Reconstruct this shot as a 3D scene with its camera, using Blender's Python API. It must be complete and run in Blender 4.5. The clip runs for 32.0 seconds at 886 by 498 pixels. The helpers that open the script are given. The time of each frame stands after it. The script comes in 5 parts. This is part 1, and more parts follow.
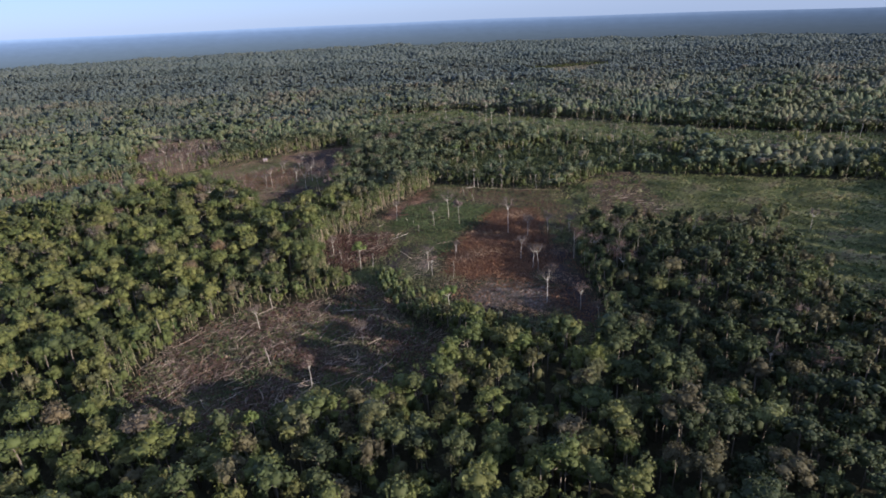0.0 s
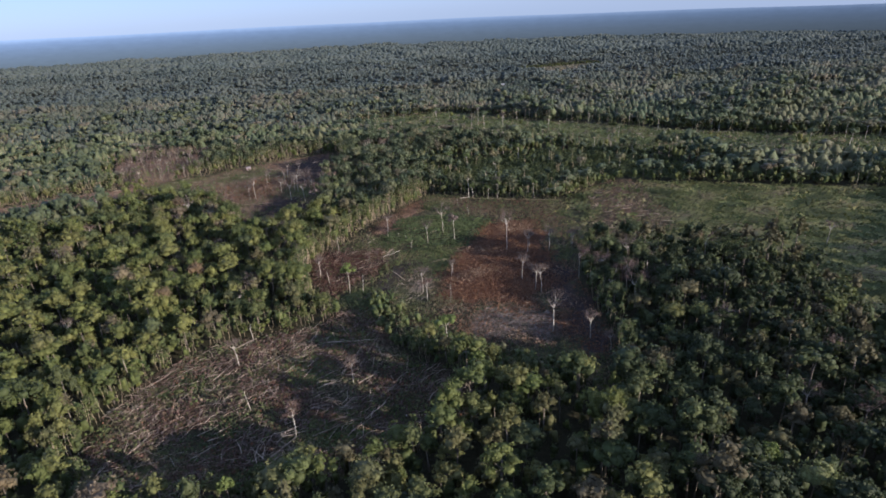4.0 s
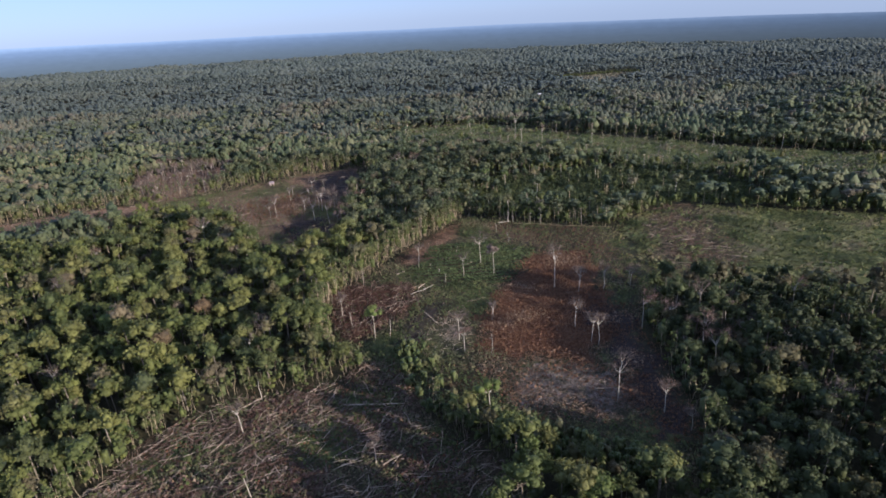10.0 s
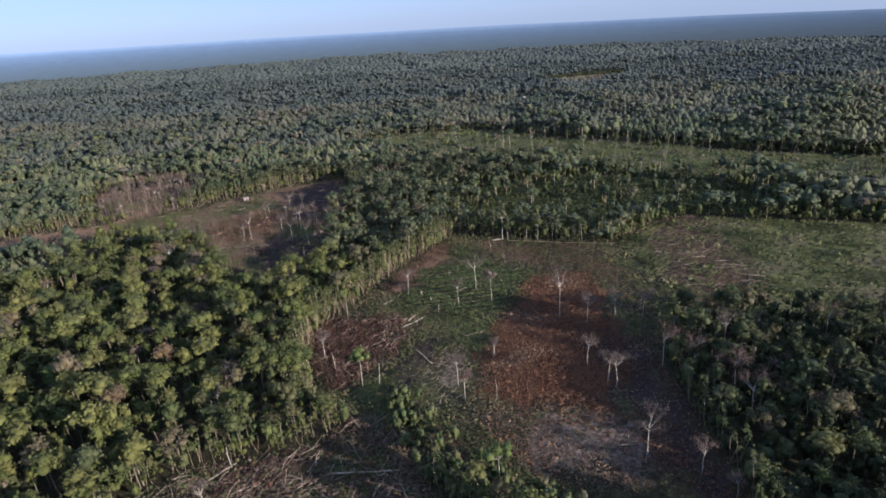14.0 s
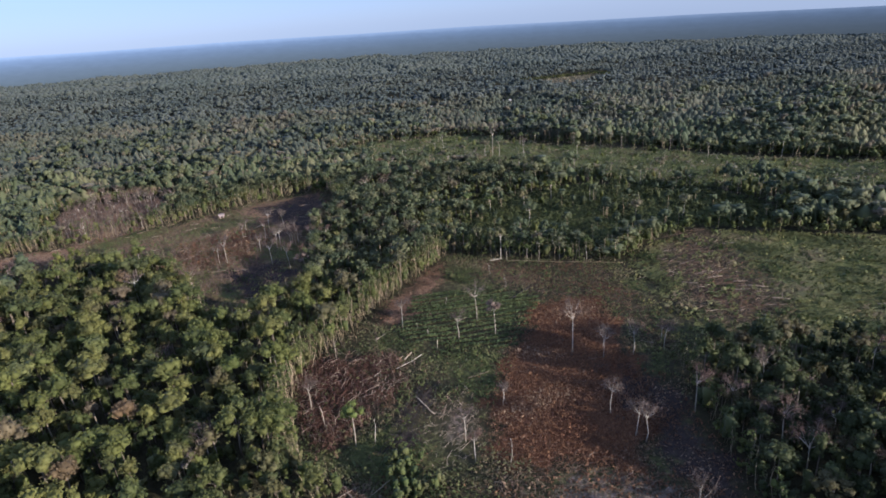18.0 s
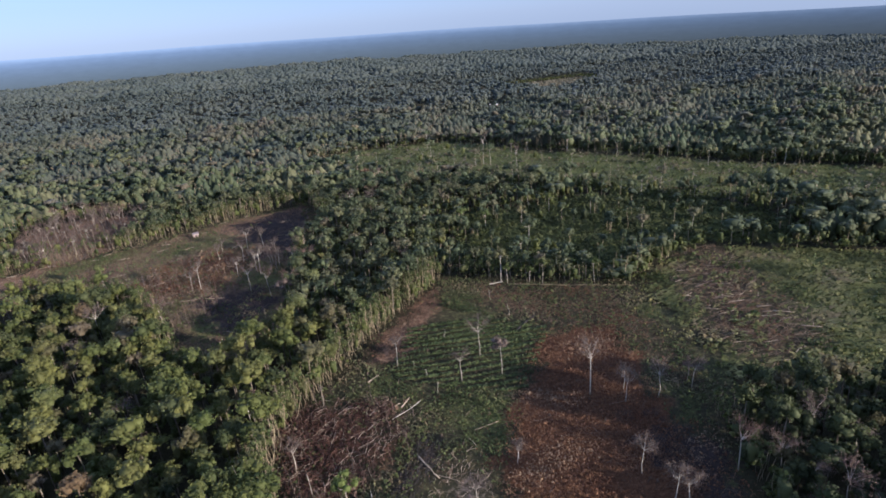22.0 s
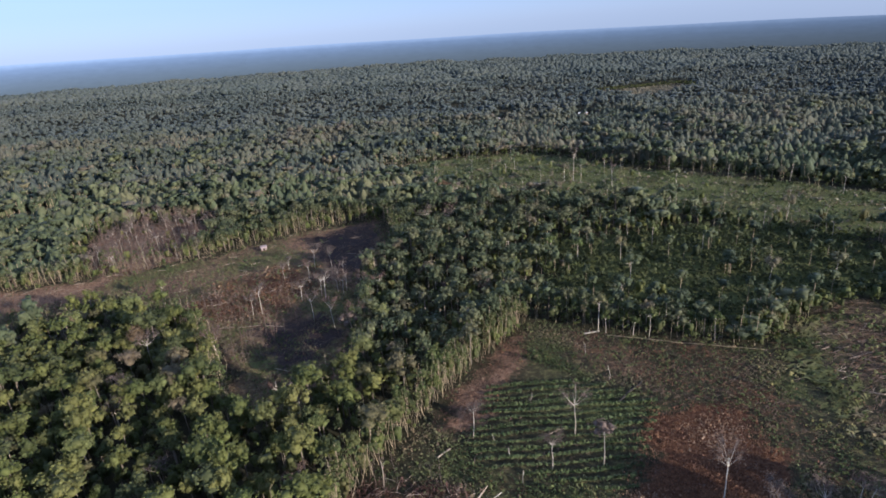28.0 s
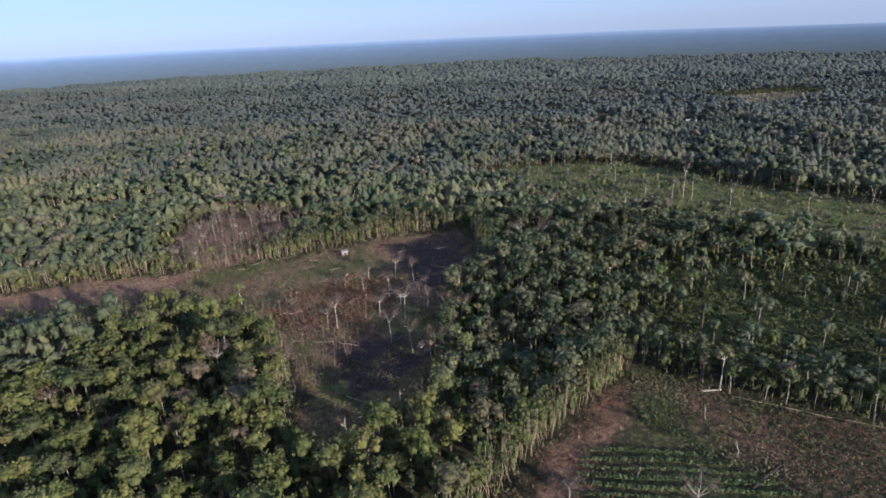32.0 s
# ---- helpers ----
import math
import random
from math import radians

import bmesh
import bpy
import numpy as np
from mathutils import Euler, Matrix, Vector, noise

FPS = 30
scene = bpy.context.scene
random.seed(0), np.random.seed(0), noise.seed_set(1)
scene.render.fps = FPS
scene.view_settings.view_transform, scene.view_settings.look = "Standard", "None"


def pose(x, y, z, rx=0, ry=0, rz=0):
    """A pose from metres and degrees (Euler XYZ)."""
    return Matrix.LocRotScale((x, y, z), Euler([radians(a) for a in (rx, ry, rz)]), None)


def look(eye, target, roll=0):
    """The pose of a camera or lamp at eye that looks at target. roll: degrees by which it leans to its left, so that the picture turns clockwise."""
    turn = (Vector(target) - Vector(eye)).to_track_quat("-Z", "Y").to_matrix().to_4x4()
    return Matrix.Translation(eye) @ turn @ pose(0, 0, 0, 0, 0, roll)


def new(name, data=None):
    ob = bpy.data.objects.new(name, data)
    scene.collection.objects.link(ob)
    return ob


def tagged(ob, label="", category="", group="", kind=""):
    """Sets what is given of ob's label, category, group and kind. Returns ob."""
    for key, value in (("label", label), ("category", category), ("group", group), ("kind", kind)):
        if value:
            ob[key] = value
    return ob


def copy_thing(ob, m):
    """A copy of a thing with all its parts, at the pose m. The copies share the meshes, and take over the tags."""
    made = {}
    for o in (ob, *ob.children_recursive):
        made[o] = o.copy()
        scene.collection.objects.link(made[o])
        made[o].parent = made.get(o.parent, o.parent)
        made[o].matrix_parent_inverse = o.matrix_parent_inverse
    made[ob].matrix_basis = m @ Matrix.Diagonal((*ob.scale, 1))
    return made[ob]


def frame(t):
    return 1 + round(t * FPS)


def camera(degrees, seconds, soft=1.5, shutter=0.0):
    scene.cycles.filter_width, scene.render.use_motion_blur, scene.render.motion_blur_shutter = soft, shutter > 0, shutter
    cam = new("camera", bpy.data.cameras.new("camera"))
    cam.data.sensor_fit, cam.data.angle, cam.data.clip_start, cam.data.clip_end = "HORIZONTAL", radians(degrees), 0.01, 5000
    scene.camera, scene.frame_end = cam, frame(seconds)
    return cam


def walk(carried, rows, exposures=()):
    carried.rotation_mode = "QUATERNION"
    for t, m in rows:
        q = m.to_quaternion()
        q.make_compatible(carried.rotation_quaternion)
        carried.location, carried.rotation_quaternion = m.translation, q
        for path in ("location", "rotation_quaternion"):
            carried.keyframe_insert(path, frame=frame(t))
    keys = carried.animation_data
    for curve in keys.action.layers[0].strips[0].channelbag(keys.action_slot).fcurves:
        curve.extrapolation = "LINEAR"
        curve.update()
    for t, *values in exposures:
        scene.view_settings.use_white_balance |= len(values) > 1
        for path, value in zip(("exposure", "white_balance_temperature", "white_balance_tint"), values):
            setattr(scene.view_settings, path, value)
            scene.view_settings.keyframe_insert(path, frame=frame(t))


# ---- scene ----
# ---- camera and its flight: seconds, place in metres, yaw (to the left of +y), pitch, roll in degrees ----
cam = camera(74.98, 32.0, soft=1.75)
PATH = [
    (0, 0, 0, 118.29, 0.266, -22.354, -3.349), (0.5, -0.2, 2.77, 118.68, 0.15, -22.444, -3.397),
    (1, -0.41, 5.52, 118.98, 0.036, -22.488, -3.418), (1.5, -0.55, 8.26, 119.18, -0.052, -22.499, -3.455),
    (2, -0.69, 11.07, 119.39, -0.119, -22.498, -3.5), (2.5, -0.93, 14.03, 119.7, -0.167, -22.554, -3.548),
    (3, -1.26, 17.09, 119.97, -0.288, -22.585, -3.543), (3.5, -1.62, 20.15, 120.09, -0.563, -22.586, -3.574),
    (5.5, -3.08, 32.42, 119.51, -1.147, -22.396, -3.667), (6, -3.31, 35.6, 119.21, 0.576, -22.248, -3.574),
    (6.5, -3.51, 38.82, 119.07, 1.878, -22.153, -3.496), (7, -3.71, 42.12, 119.04, 2.78, -22.071, -3.481),
    (7.5, -3.95, 45.45, 119.15, 3.118, -22.045, -3.493), (8, -4.27, 48.82, 119.38, 3.148, -22.032, -3.52),
    (8.5, -4.74, 52.2, 119.62, 3.091, -22.015, -3.502), (9, -5.23, 55.54, 119.69, 2.966, -21.954, -3.509),
    (9.5, -5.68, 58.84, 119.61, 2.633, -21.881, -3.55), (10, -6.06, 62.15, 119.41, 2.044, -21.791, -3.636),
    (10.5, -6.45, 65.56, 119.25, 1.467, -21.724, -3.731), (11, -6.92, 69.08, 119.26, 1.071, -21.702, -3.859),
    (11.5, -7.43, 72.59, 119.46, 0.749, -21.712, -3.993), (12, -7.92, 76.15, 119.8, 0.441, -21.739, -4.135),
    (12.5, -8.42, 79.88, 120, 0.161, -21.773, -4.231), (13, -8.98, 83.76, 119.97, 0.073, -21.761, -4.223),
    (13.5, -9.59, 87.63, 119.85, 0.22, -21.754, -4.174), (15.5, -12.41, 102.14, 120.2, -0.176, -21.746, -4.021),
    (16, -13.05, 105.72, 120.34, -0.564, -21.754, -4.151), (16.5, -13.67, 109.29, 120.52, -0.941, -21.793, -4.31),
    (17, -14.28, 112.82, 120.75, -1.264, -21.828, -4.424), (17.5, -14.92, 116.2, 120.95, -1.519, -21.835, -4.517),
    (18, -15.62, 119.51, 121.18, -1.73, -21.818, -4.567), (18.5, -16.32, 122.87, 121.4, -1.972, -21.819, -4.611),
    (19, -16.99, 126.3, 121.59, -2.347, -21.841, -4.723), (19.5, -17.6, 129.74, 121.79, -2.773, -21.858, -4.793),
    (20, -18.08, 133.2, 122, -3.152, -21.872, -4.798), (20.5, -18.45, 136.66, 122.17, -3.408, -21.885, -4.858),
    (21, -18.75, 140.06, 122.17, -3.481, -21.841, -4.868), (21.5, -19.07, 143.47, 122.11, -3.485, -21.797, -4.803),
    (22, -19.49, 146.94, 122.09, -3.519, -21.778, -4.768), (22.5, -20.04, 150.37, 122.15, -3.7, -21.761, -4.747),
    (23, -20.55, 153.61, 122.38, -3.96, -21.767, -4.751), (23.5, -20.85, 156.59, 122.75, -4.113, -21.761, -4.749),
    (24, -21.05, 159.6, 123.06, -4.051, -21.728, -4.768), (24.5, -21.21, 162.75, 123.16, -3.86, -21.696, -4.954),
    (26.5, -22.23, 177.11, 122.32, -0.537, -21.354, -4.821), (27, -22.52, 180.57, 122.41, 0.912, -21.241, -4.749),
    (27.5, -22.88, 183.8, 122.54, 2.419, -21.142, -4.634), (28, -23.37, 186.94, 122.72, 4.046, -21.031, -4.468),
    (28.5, -23.99, 190.13, 122.91, 5.714, -20.944, -4.301), (29, -24.77, 193.52, 123.1, 7.457, -20.872, -4.084),
    (29.5, -25.6, 196.96, 123.25, 8.83, -20.843, -3.889), (30, -26.55, 200.39, 123.3, 9.892, -20.811, -3.764),
    (30.5, -27.6, 203.85, 123.26, 10.596, -20.785, -3.701), (31, -28.79, 207.47, 123.25, 11.212, -20.777, -3.619),
    (31.5, -30.11, 211.32, 123.29, 11.804, -20.815, -3.528), (32, -31.59, 215.31, 123.31, 12.454, -20.818, -3.507),
]


def flight_pose(x, y, z, yaw, pitch, roll):
    a, b = radians(yaw), radians(pitch)
    ahead = Vector((-math.sin(a) * math.cos(b), math.cos(a) * math.cos(b), math.sin(b)))
    eye = Vector((x, y, z))
    return look(eye, eye + ahead, roll)


walk(cam, [(row[0], flight_pose(*row[1:])) for row in PATH], exposures=[(0.0, 0.8, 5120, 20), (32.0, 0.82, 5120, 20)])

# ---- light: low sun on the right and a little behind, clear hazy sky ----
SUN_DIR = Vector((0.844, -0.536, 0.25)).normalized()
world = bpy.data.worlds.new("sky")
scene.world = world
world.use_nodes = True
wn = world.node_tree
sky = wn.nodes.new("ShaderNodeTexSky")
sky.sky_type = "NISHITA"
sky.sun_disc = False
sky.sun_elevation = math.asin(SUN_DIR.z)
sky.sun_rotation = math.atan2(SUN_DIR.x, SUN_DIR.y)
sky.air_density, sky.dust_density, sky.ozone_density = 1.0, 0.2, 4.5
wn.nodes["Background"].inputs["Strength"].default_value = 0.11
tone = wn.nodes.new("ShaderNodeMix")
tone.data_type, tone.blend_type = "RGBA", "MULTIPLY"
tone.inputs["Factor"].default_value, tone.inputs["B"].default_value = 1.0, (0.385, 0.405, 0.46, 1)
pale = wn.nodes.new("ShaderNodeHueSaturation")
pale.inputs["Saturation"].default_value = 0.6
wn.links.new(sky.outputs[0], pale.inputs["Color"])
wn.links.new(pale.outputs[0], tone.inputs["A"])
# a thin even veil of high haze over the whole sky
veil = wn.nodes.new("ShaderNodeMix")
veil.data_type, veil.blend_type = "RGBA", "ADD"
veil.inputs["Factor"].default_value, veil.inputs["B"].default_value = 1.0, (1.37, 1.57, 1.76, 1)
wn.links.new(tone.outputs["Result"], veil.inputs["A"])
wn.links.new(veil.outputs["Result"], wn.nodes["Background"].inputs["Color"])
sun_data = bpy.data.lights.new("sun", "SUN")
sun_data.energy, sun_data.angle, sun_data.color = 5.0, radians(0.6), (1.0, 0.805, 0.52)
sun = new("sun", sun_data)
sun.matrix_world = look((300, -100, 300), Vector((300, -100, 300)) - SUN_DIR)

# ---- materials ----


def material(name, rough=0.8, spec=0.3):
    m = bpy.data.materials.new(name)
    m.use_nodes = True
    b = m.node_tree.nodes["Principled BSDF"]
    b.inputs["Roughness"].default_value = rough
    b.inputs["Specular IOR Level"].default_value = spec
    return m, m.node_tree, b


def node(nt, kind, **values):
    n = nt.nodes.new(kind)
    for key, v in values.items():
        n.inputs[key.replace("_", " ")].default_value = v
    return n


def math_node(nt, op, a, b=None):
    n = nt.nodes.new("ShaderNodeMath")
    n.operation = op
    for i, v in enumerate((a, b)):
        if v is None:
            continue
        if isinstance(v, (int, float)):
            n.inputs[i].default_value = v
        else:
            nt.links.new(v, n.inputs[i])
    return n.outputs[0]


def ramp(nt, fac, stops, mode="LINEAR"):
    r = nt.nodes.new("ShaderNodeValToRGB")
    r.color_ramp.interpolation = mode
    els = r.color_ramp.elements
    while len(els) < len(stops):
        els.new(0.5)
    for e, (p, c) in zip(els, stops):
        e.position, e.color = p, (*c, 1)
    nt.links.new(fac, r.inputs["Fac"])
    return r.outputs["Color"]


def mix(nt, fac, a, b, mode="MIX"):
    n = nt.nodes.new("ShaderNodeMix")
    n.data_type, n.blend_type = "RGBA", mode
    for sock, v in ((n.inputs["Factor"], fac), (n.inputs["A"], a), (n.inputs["B"], b)):
        if isinstance(v, (int, float)):
            sock.default_value = v
        elif isinstance(v, tuple):
            sock.default_value = (*v, 1)
        else:
            nt.links.new(v, sock)
    return n.outputs["Result"]


def noise_fac(nt, scale, detail=4.0, rough=0.6, coord=None):
    n = node(nt, "ShaderNodeTexNoise", Scale=scale, Detail=detail, Roughness=rough)
    if coord is None:
        coord = nt.nodes.new("ShaderNodeNewGeometry").outputs["Position"]
    nt.links.new(coord, n.inputs["Vector"])
    return n.outputs["Fac"]


def bump(nt, b, height, strength, distance):
    n = node(nt, "ShaderNodeBump", Strength=strength, Distance=distance)
    nt.links.new(height, n.inputs["Height"])
    nt.links.new(n.outputs["Normal"], b.inputs["Normal"])


def species(nt):
    """A number from 0 to 1 that differs from plant to plant."""
    tint = nt.nodes.new("ShaderNodeAttribute")
    tint.attribute_name = "tint"
    rnd = nt.nodes.new("ShaderNodeObjectInfo").outputs["Random"]
    alone = math_node(nt, "LESS_THAN", tint.outputs["Fac"], 0.0001)
    return math_node(nt, "ADD", tint.outputs["Fac"], math_node(nt, "MULTIPLY", rnd, alone))


def leaf_material(name, stops, translucent=0.38, spread=0.35, rough=0.65, sheen=0.07, sheen_tint=(0.72, 0.86, 1.0), mottle=0.7):
    m, nt, b = material(name, rough, 0.3)
    bump(nt, b, noise_fac(nt, 1.7, 3), 0.6, 0.4)
    # Bluish sheen; the far leaf materials carry more of it to imitate haze.
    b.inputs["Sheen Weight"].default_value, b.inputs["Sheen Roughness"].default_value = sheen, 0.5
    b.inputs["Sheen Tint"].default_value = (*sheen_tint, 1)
    base = ramp(nt, species(nt), stops)
    isl = nt.nodes.new("ShaderNodeNewGeometry").outputs["Random Per Island"]
    vary = math_node(nt, "ADD", math_node(nt, "MULTIPLY", isl, spread * 1.6), 1.0 - spread * 0.8)
    patch = math_node(nt, "ADD", math_node(nt, "MULTIPLY", noise_fac(nt, 0.35), mottle), 1.0 - mottle / 2)
    both = math_node(nt, "MULTIPLY", vary, patch)
    comb = nt.nodes.new("ShaderNodeCombineColor")
    for i in range(3):
        nt.links.new(both, comb.inputs[i])
    col = mix(nt, 1.0, base, comb.outputs[0], "MULTIPLY")
    nt.links.new(col, b.inputs["Base Color"])
    if translucent:
        tr = nt.nodes.new("ShaderNodeBsdfTranslucent")
        nt.links.new(col, tr.inputs["Color"])
        ms = nt.nodes.new("ShaderNodeMixShader")
        ms.inputs[0].default_value = translucent
        out = nt.nodes["Material Output"]
        nt.links.new(b.outputs[0], ms.inputs[1])
        nt.links.new(tr.outputs[0], ms.inputs[2])
        nt.links.new(ms.outputs[0], out.inputs["Surface"])
    return m


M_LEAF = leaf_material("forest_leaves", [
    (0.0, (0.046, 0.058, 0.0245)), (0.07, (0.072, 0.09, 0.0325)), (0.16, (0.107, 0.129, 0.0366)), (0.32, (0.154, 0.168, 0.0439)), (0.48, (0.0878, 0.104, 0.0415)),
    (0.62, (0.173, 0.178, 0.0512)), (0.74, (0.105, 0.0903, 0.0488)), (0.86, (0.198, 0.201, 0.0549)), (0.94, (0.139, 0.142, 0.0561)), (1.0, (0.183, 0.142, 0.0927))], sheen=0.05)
# Mid-distance forest: haze painted in as greyer, bluer leaf colour.
M_HAZED = leaf_material("hazed_forest_leaves", [
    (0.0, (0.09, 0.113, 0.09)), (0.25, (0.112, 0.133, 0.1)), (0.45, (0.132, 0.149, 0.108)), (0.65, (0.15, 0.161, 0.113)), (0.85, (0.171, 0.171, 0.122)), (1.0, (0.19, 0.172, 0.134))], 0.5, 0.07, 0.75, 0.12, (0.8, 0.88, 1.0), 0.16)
M_WOOD = leaf_material("deep_forest_leaves", [
    (0.0, (0.07, 0.092, 0.05)), (0.3, (0.1, 0.124, 0.06)), (0.6, (0.132, 0.148, 0.072)), (0.85, (0.16, 0.165, 0.084)), (1.0, (0.168, 0.142, 0.096))], sheen=0.06)
# Far forest: leaf colour greyed towards blue to stand for haze.
M_HORIZON = leaf_material("far_hazed_leaves", [
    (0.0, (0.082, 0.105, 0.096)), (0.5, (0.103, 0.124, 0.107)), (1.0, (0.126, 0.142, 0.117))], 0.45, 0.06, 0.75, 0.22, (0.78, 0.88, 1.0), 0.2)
M_POLE_LEAF = leaf_material("edge_leaves", [
    (0.0, (0.103, 0.132, 0.0403)), (0.4, (0.149, 0.161, 0.0575)), (0.7, (0.0805, 0.115, 0.0345)), (1.0, (0.196, 0.172, 0.0862))])
M_PALE_LEAF = leaf_material("pale_leaves", [(0.0, (0.165, 0.187, 0.0605)), (0.5, (0.209, 0.22, 0.0825)), (1.0, (0.143, 0.176, 0.055))])
M_TAN_LEAF = leaf_material("tan_leaves", [(0.0, (0.20, 0.15, 0.075)), (0.5, (0.16, 0.13, 0.075)), (1.0, (0.22, 0.15, 0.08))])
M_LIME = leaf_material("lime_leaves", [(0.0, (0.145, 0.18, 0.045)), (1.0, (0.12, 0.15, 0.04))])
M_TWIG = leaf_material("dry_twigs", [(0.0, (0.12, 0.088, 0.07)), (0.5, (0.175, 0.132, 0.105)), (1.0, (0.165, 0.1, 0.072))], 0.1)
M_DEADLEAF = leaf_material("dead_red_leaves", [(0.0, (0.075, 0.038, 0.028)), (0.5, (0.125, 0.068, 0.048)), (1.0, (0.17, 0.105, 0.075))], 0.15)
M_HERB = leaf_material("herb_leaves", [
    (0.0, (0.06, 0.085, 0.025)), (0.35, (0.095, 0.12, 0.035)), (0.65, (0.14, 0.15, 0.055)), (0.85, (0.18, 0.175, 0.085)), (1.0, (0.20, 0.15, 0.09))], 0.2)
M_FERN = leaf_material("fern_leaves", [
    (0.0, (0.085, 0.094, 0.03)), (0.3, (0.155, 0.162, 0.05)), (0.6, (0.245, 0.238, 0.08)), (0.85, (0.32, 0.295, 0.115)), (1.0, (0.27, 0.21, 0.11))], 0.25, sheen=0.0)
M_STRAW = leaf_material("dry_grass", [(0.0, (0.17, 0.155, 0.10)), (0.5, (0.25, 0.225, 0.155)), (1.0, (0.20, 0.18, 0.13))], 0.2)
M_CROP = leaf_material("crop_leaves", [(0.0, (0.062, 0.092, 0.032)), (1.0, (0.11, 0.138, 0.048))], 0.2)
M_RUST = leaf_material("rusty_litter", [
    (0.0, (0.15, 0.066, 0.032)), (0.4, (0.215, 0.115, 0.058)), (0.7, (0.11, 0.05, 0.028)), (0.9, (0.27, 0.16, 0.085)), (1.0, (0.32, 0.24, 0.165))], 0.15)


def wood_material(name, dark, light, rough=0.85):
    m, nt, b = material(name, rough, 0.25)
    f = math_node(nt, "ADD", math_node(nt, "MULTIPLY", noise_fac(nt, 1.6, 5), 0.75), math_node(nt, "MULTIPLY", species(nt), 0.35))
    nt.links.new(ramp(nt, f, [(0.25, dark), (0.75, light)]), b.inputs["Base Color"])
    bump(nt, b, noise_fac(nt, 9.0, 4), 0.5, 0.05)
    return m


M_BARK = wood_material("bark", (0.10, 0.08, 0.06), (0.26, 0.22, 0.17))
M_PALE = wood_material("pale_bark", (0.30, 0.26, 0.21), (0.55, 0.50, 0.42))
M_POLE = wood_material("tan_bark", (0.18, 0.145, 0.092), (0.42, 0.345, 0.225))
M_LOG = wood_material("weathered_log", (0.2, 0.15, 0.11), (0.46, 0.38, 0.29))
M_FRESH = wood_material("stripped_wood", (0.32, 0.28, 0.22), (0.56, 0.51, 0.43))
M_CHAR = wood_material("charred_wood", (0.015, 0.014, 0.013), (0.07, 0.06, 0.055))
M_REDBRUSH = wood_material("red_brown_brush", (0.035, 0.018, 0.014), (0.13, 0.067, 0.047))
M_STICK = wood_material("brushwood", (0.06, 0.042, 0.03), (0.185, 0.135, 0.1))


def attr(nt, name):
    n = nt.nodes.new("ShaderNodeAttribute")
    n.attribute_name = name
    return n.outputs["Fac"]


def ground_material():
    m, nt, b = material("forest_soil", 0.95, 0.15)
    fine, mid, big = noise_fac(nt, 0.32, 8, 0.78), noise_fac(nt, 0.13, 6, 0.7), noise_fac(nt, 0.05, 4)
    grit = noise_fac(nt, 0.7, 8, 0.85)
    col = ramp(nt, grit, [(0.35, (0.026, 0.025, 0.014)), (0.65, (0.066, 0.06, 0.033))])
    for name, dark, light, scale, push in (
            ("bare", (0.084, 0.05, 0.033), (0.355, 0.225, 0.142), grit, fine),
            ("herb", (0.05, 0.06, 0.02), (0.155, 0.165, 0.058), grit, fine),
            ("rust", (0.05, 0.023, 0.013), (0.175, 0.09, 0.047), grit, fine),
            ("ash", (0.07, 0.05, 0.042), (0.36, 0.285, 0.25), grit, fine),
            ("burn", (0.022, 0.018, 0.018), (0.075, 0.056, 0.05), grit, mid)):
        layer = ramp(nt, scale, [(0.38, dark), (0.62, light)])
        edge = math_node(nt, "SUBTRACT", math_node(nt, "ADD", math_node(nt, "MULTIPLY", attr(nt, name), 3.0), math_node(nt, "MULTIPLY", push, 5.0)), 4.0)
        n = nt.nodes.new("ShaderNodeClamp")
        nt.links.new(edge, n.inputs[0])
        col = mix(nt, n.outputs[0], col, layer)
    shade = math_node(nt, "ADD", math_node(nt, "MULTIPLY", big, 0.6), 0.7)
    comb = nt.nodes.new("ShaderNodeCombineColor")
    for i in range(3):
        nt.links.new(shade, comb.inputs[i])
    nt.links.new(mix(nt, 1.0, col, comb.outputs[0], "MULTIPLY"), b.inputs["Base Color"])
    bump(nt, b, fine, 1.0, 0.9)
    return m


M_GROUND = ground_material()

# ---- the plan: cleared ground, in metres ----
SLASH = [(-113, 160), (-117, 183), (-109, 206), (-97, 223), (-85, 230), (-66, 232), (-50, 240), (-36, 252), (-28, 238), (-18, 213), (-2, 199), (7, 184), (3, 170), (-10, 160), (-28, 151), (-50, 147), (-75, 142), (-95, 146)]
FIELD = [(-36, 240), (-57, 253), (-64, 275), (-69, 299), (-59, 321), (-45, 347), (-29, 377), (-3, 414), (20, 403), (80, 382), (99, 398), (136, 415), (165, 405), (191, 394), (237, 380), (320, 350), (330, 240), (230, 160), (184, 160), (168, 178), (163, 196), (163, 216), (164, 240), (166, 270), (126, 291), (94, 295), (69, 287), (66, 264), (64, 236), (64, 204), (52, 178), (32, 188), (15, 196), (3, 205), (-12, 217), (-22, 222), (-30, 232)]
HOUSE_CLEARING = [(-400, 420), (-334, 449), (-304, 468), (-269, 480), (-218, 498), (-190, 515), (-168, 533), (-131, 557), (-92, 570), (-80, 535), (-76, 500), (-88, 470), (-82, 431), (-78, 385), (-90, 350), (-112, 350), (-130, 384), (-150, 413), (-173, 431), (-212, 437), (-231, 422), (-282, 410), (-332, 404)]
DEAD_PATCH = [(-297, 570), (-274, 592), (-236, 594), (-203, 577), (-207, 530), (-211, 508), (-222, 494), (-240, 485), (-264, 500), (-282, 530)]
REGROWTH = [(-8, 446), (14, 462), (-16, 500), (20, 512), (74, 518), (130, 524), (170, 500), (200, 440), (180, 408), (140, 425), (96, 409), (66, 397), (39, 409), (18, 422)]
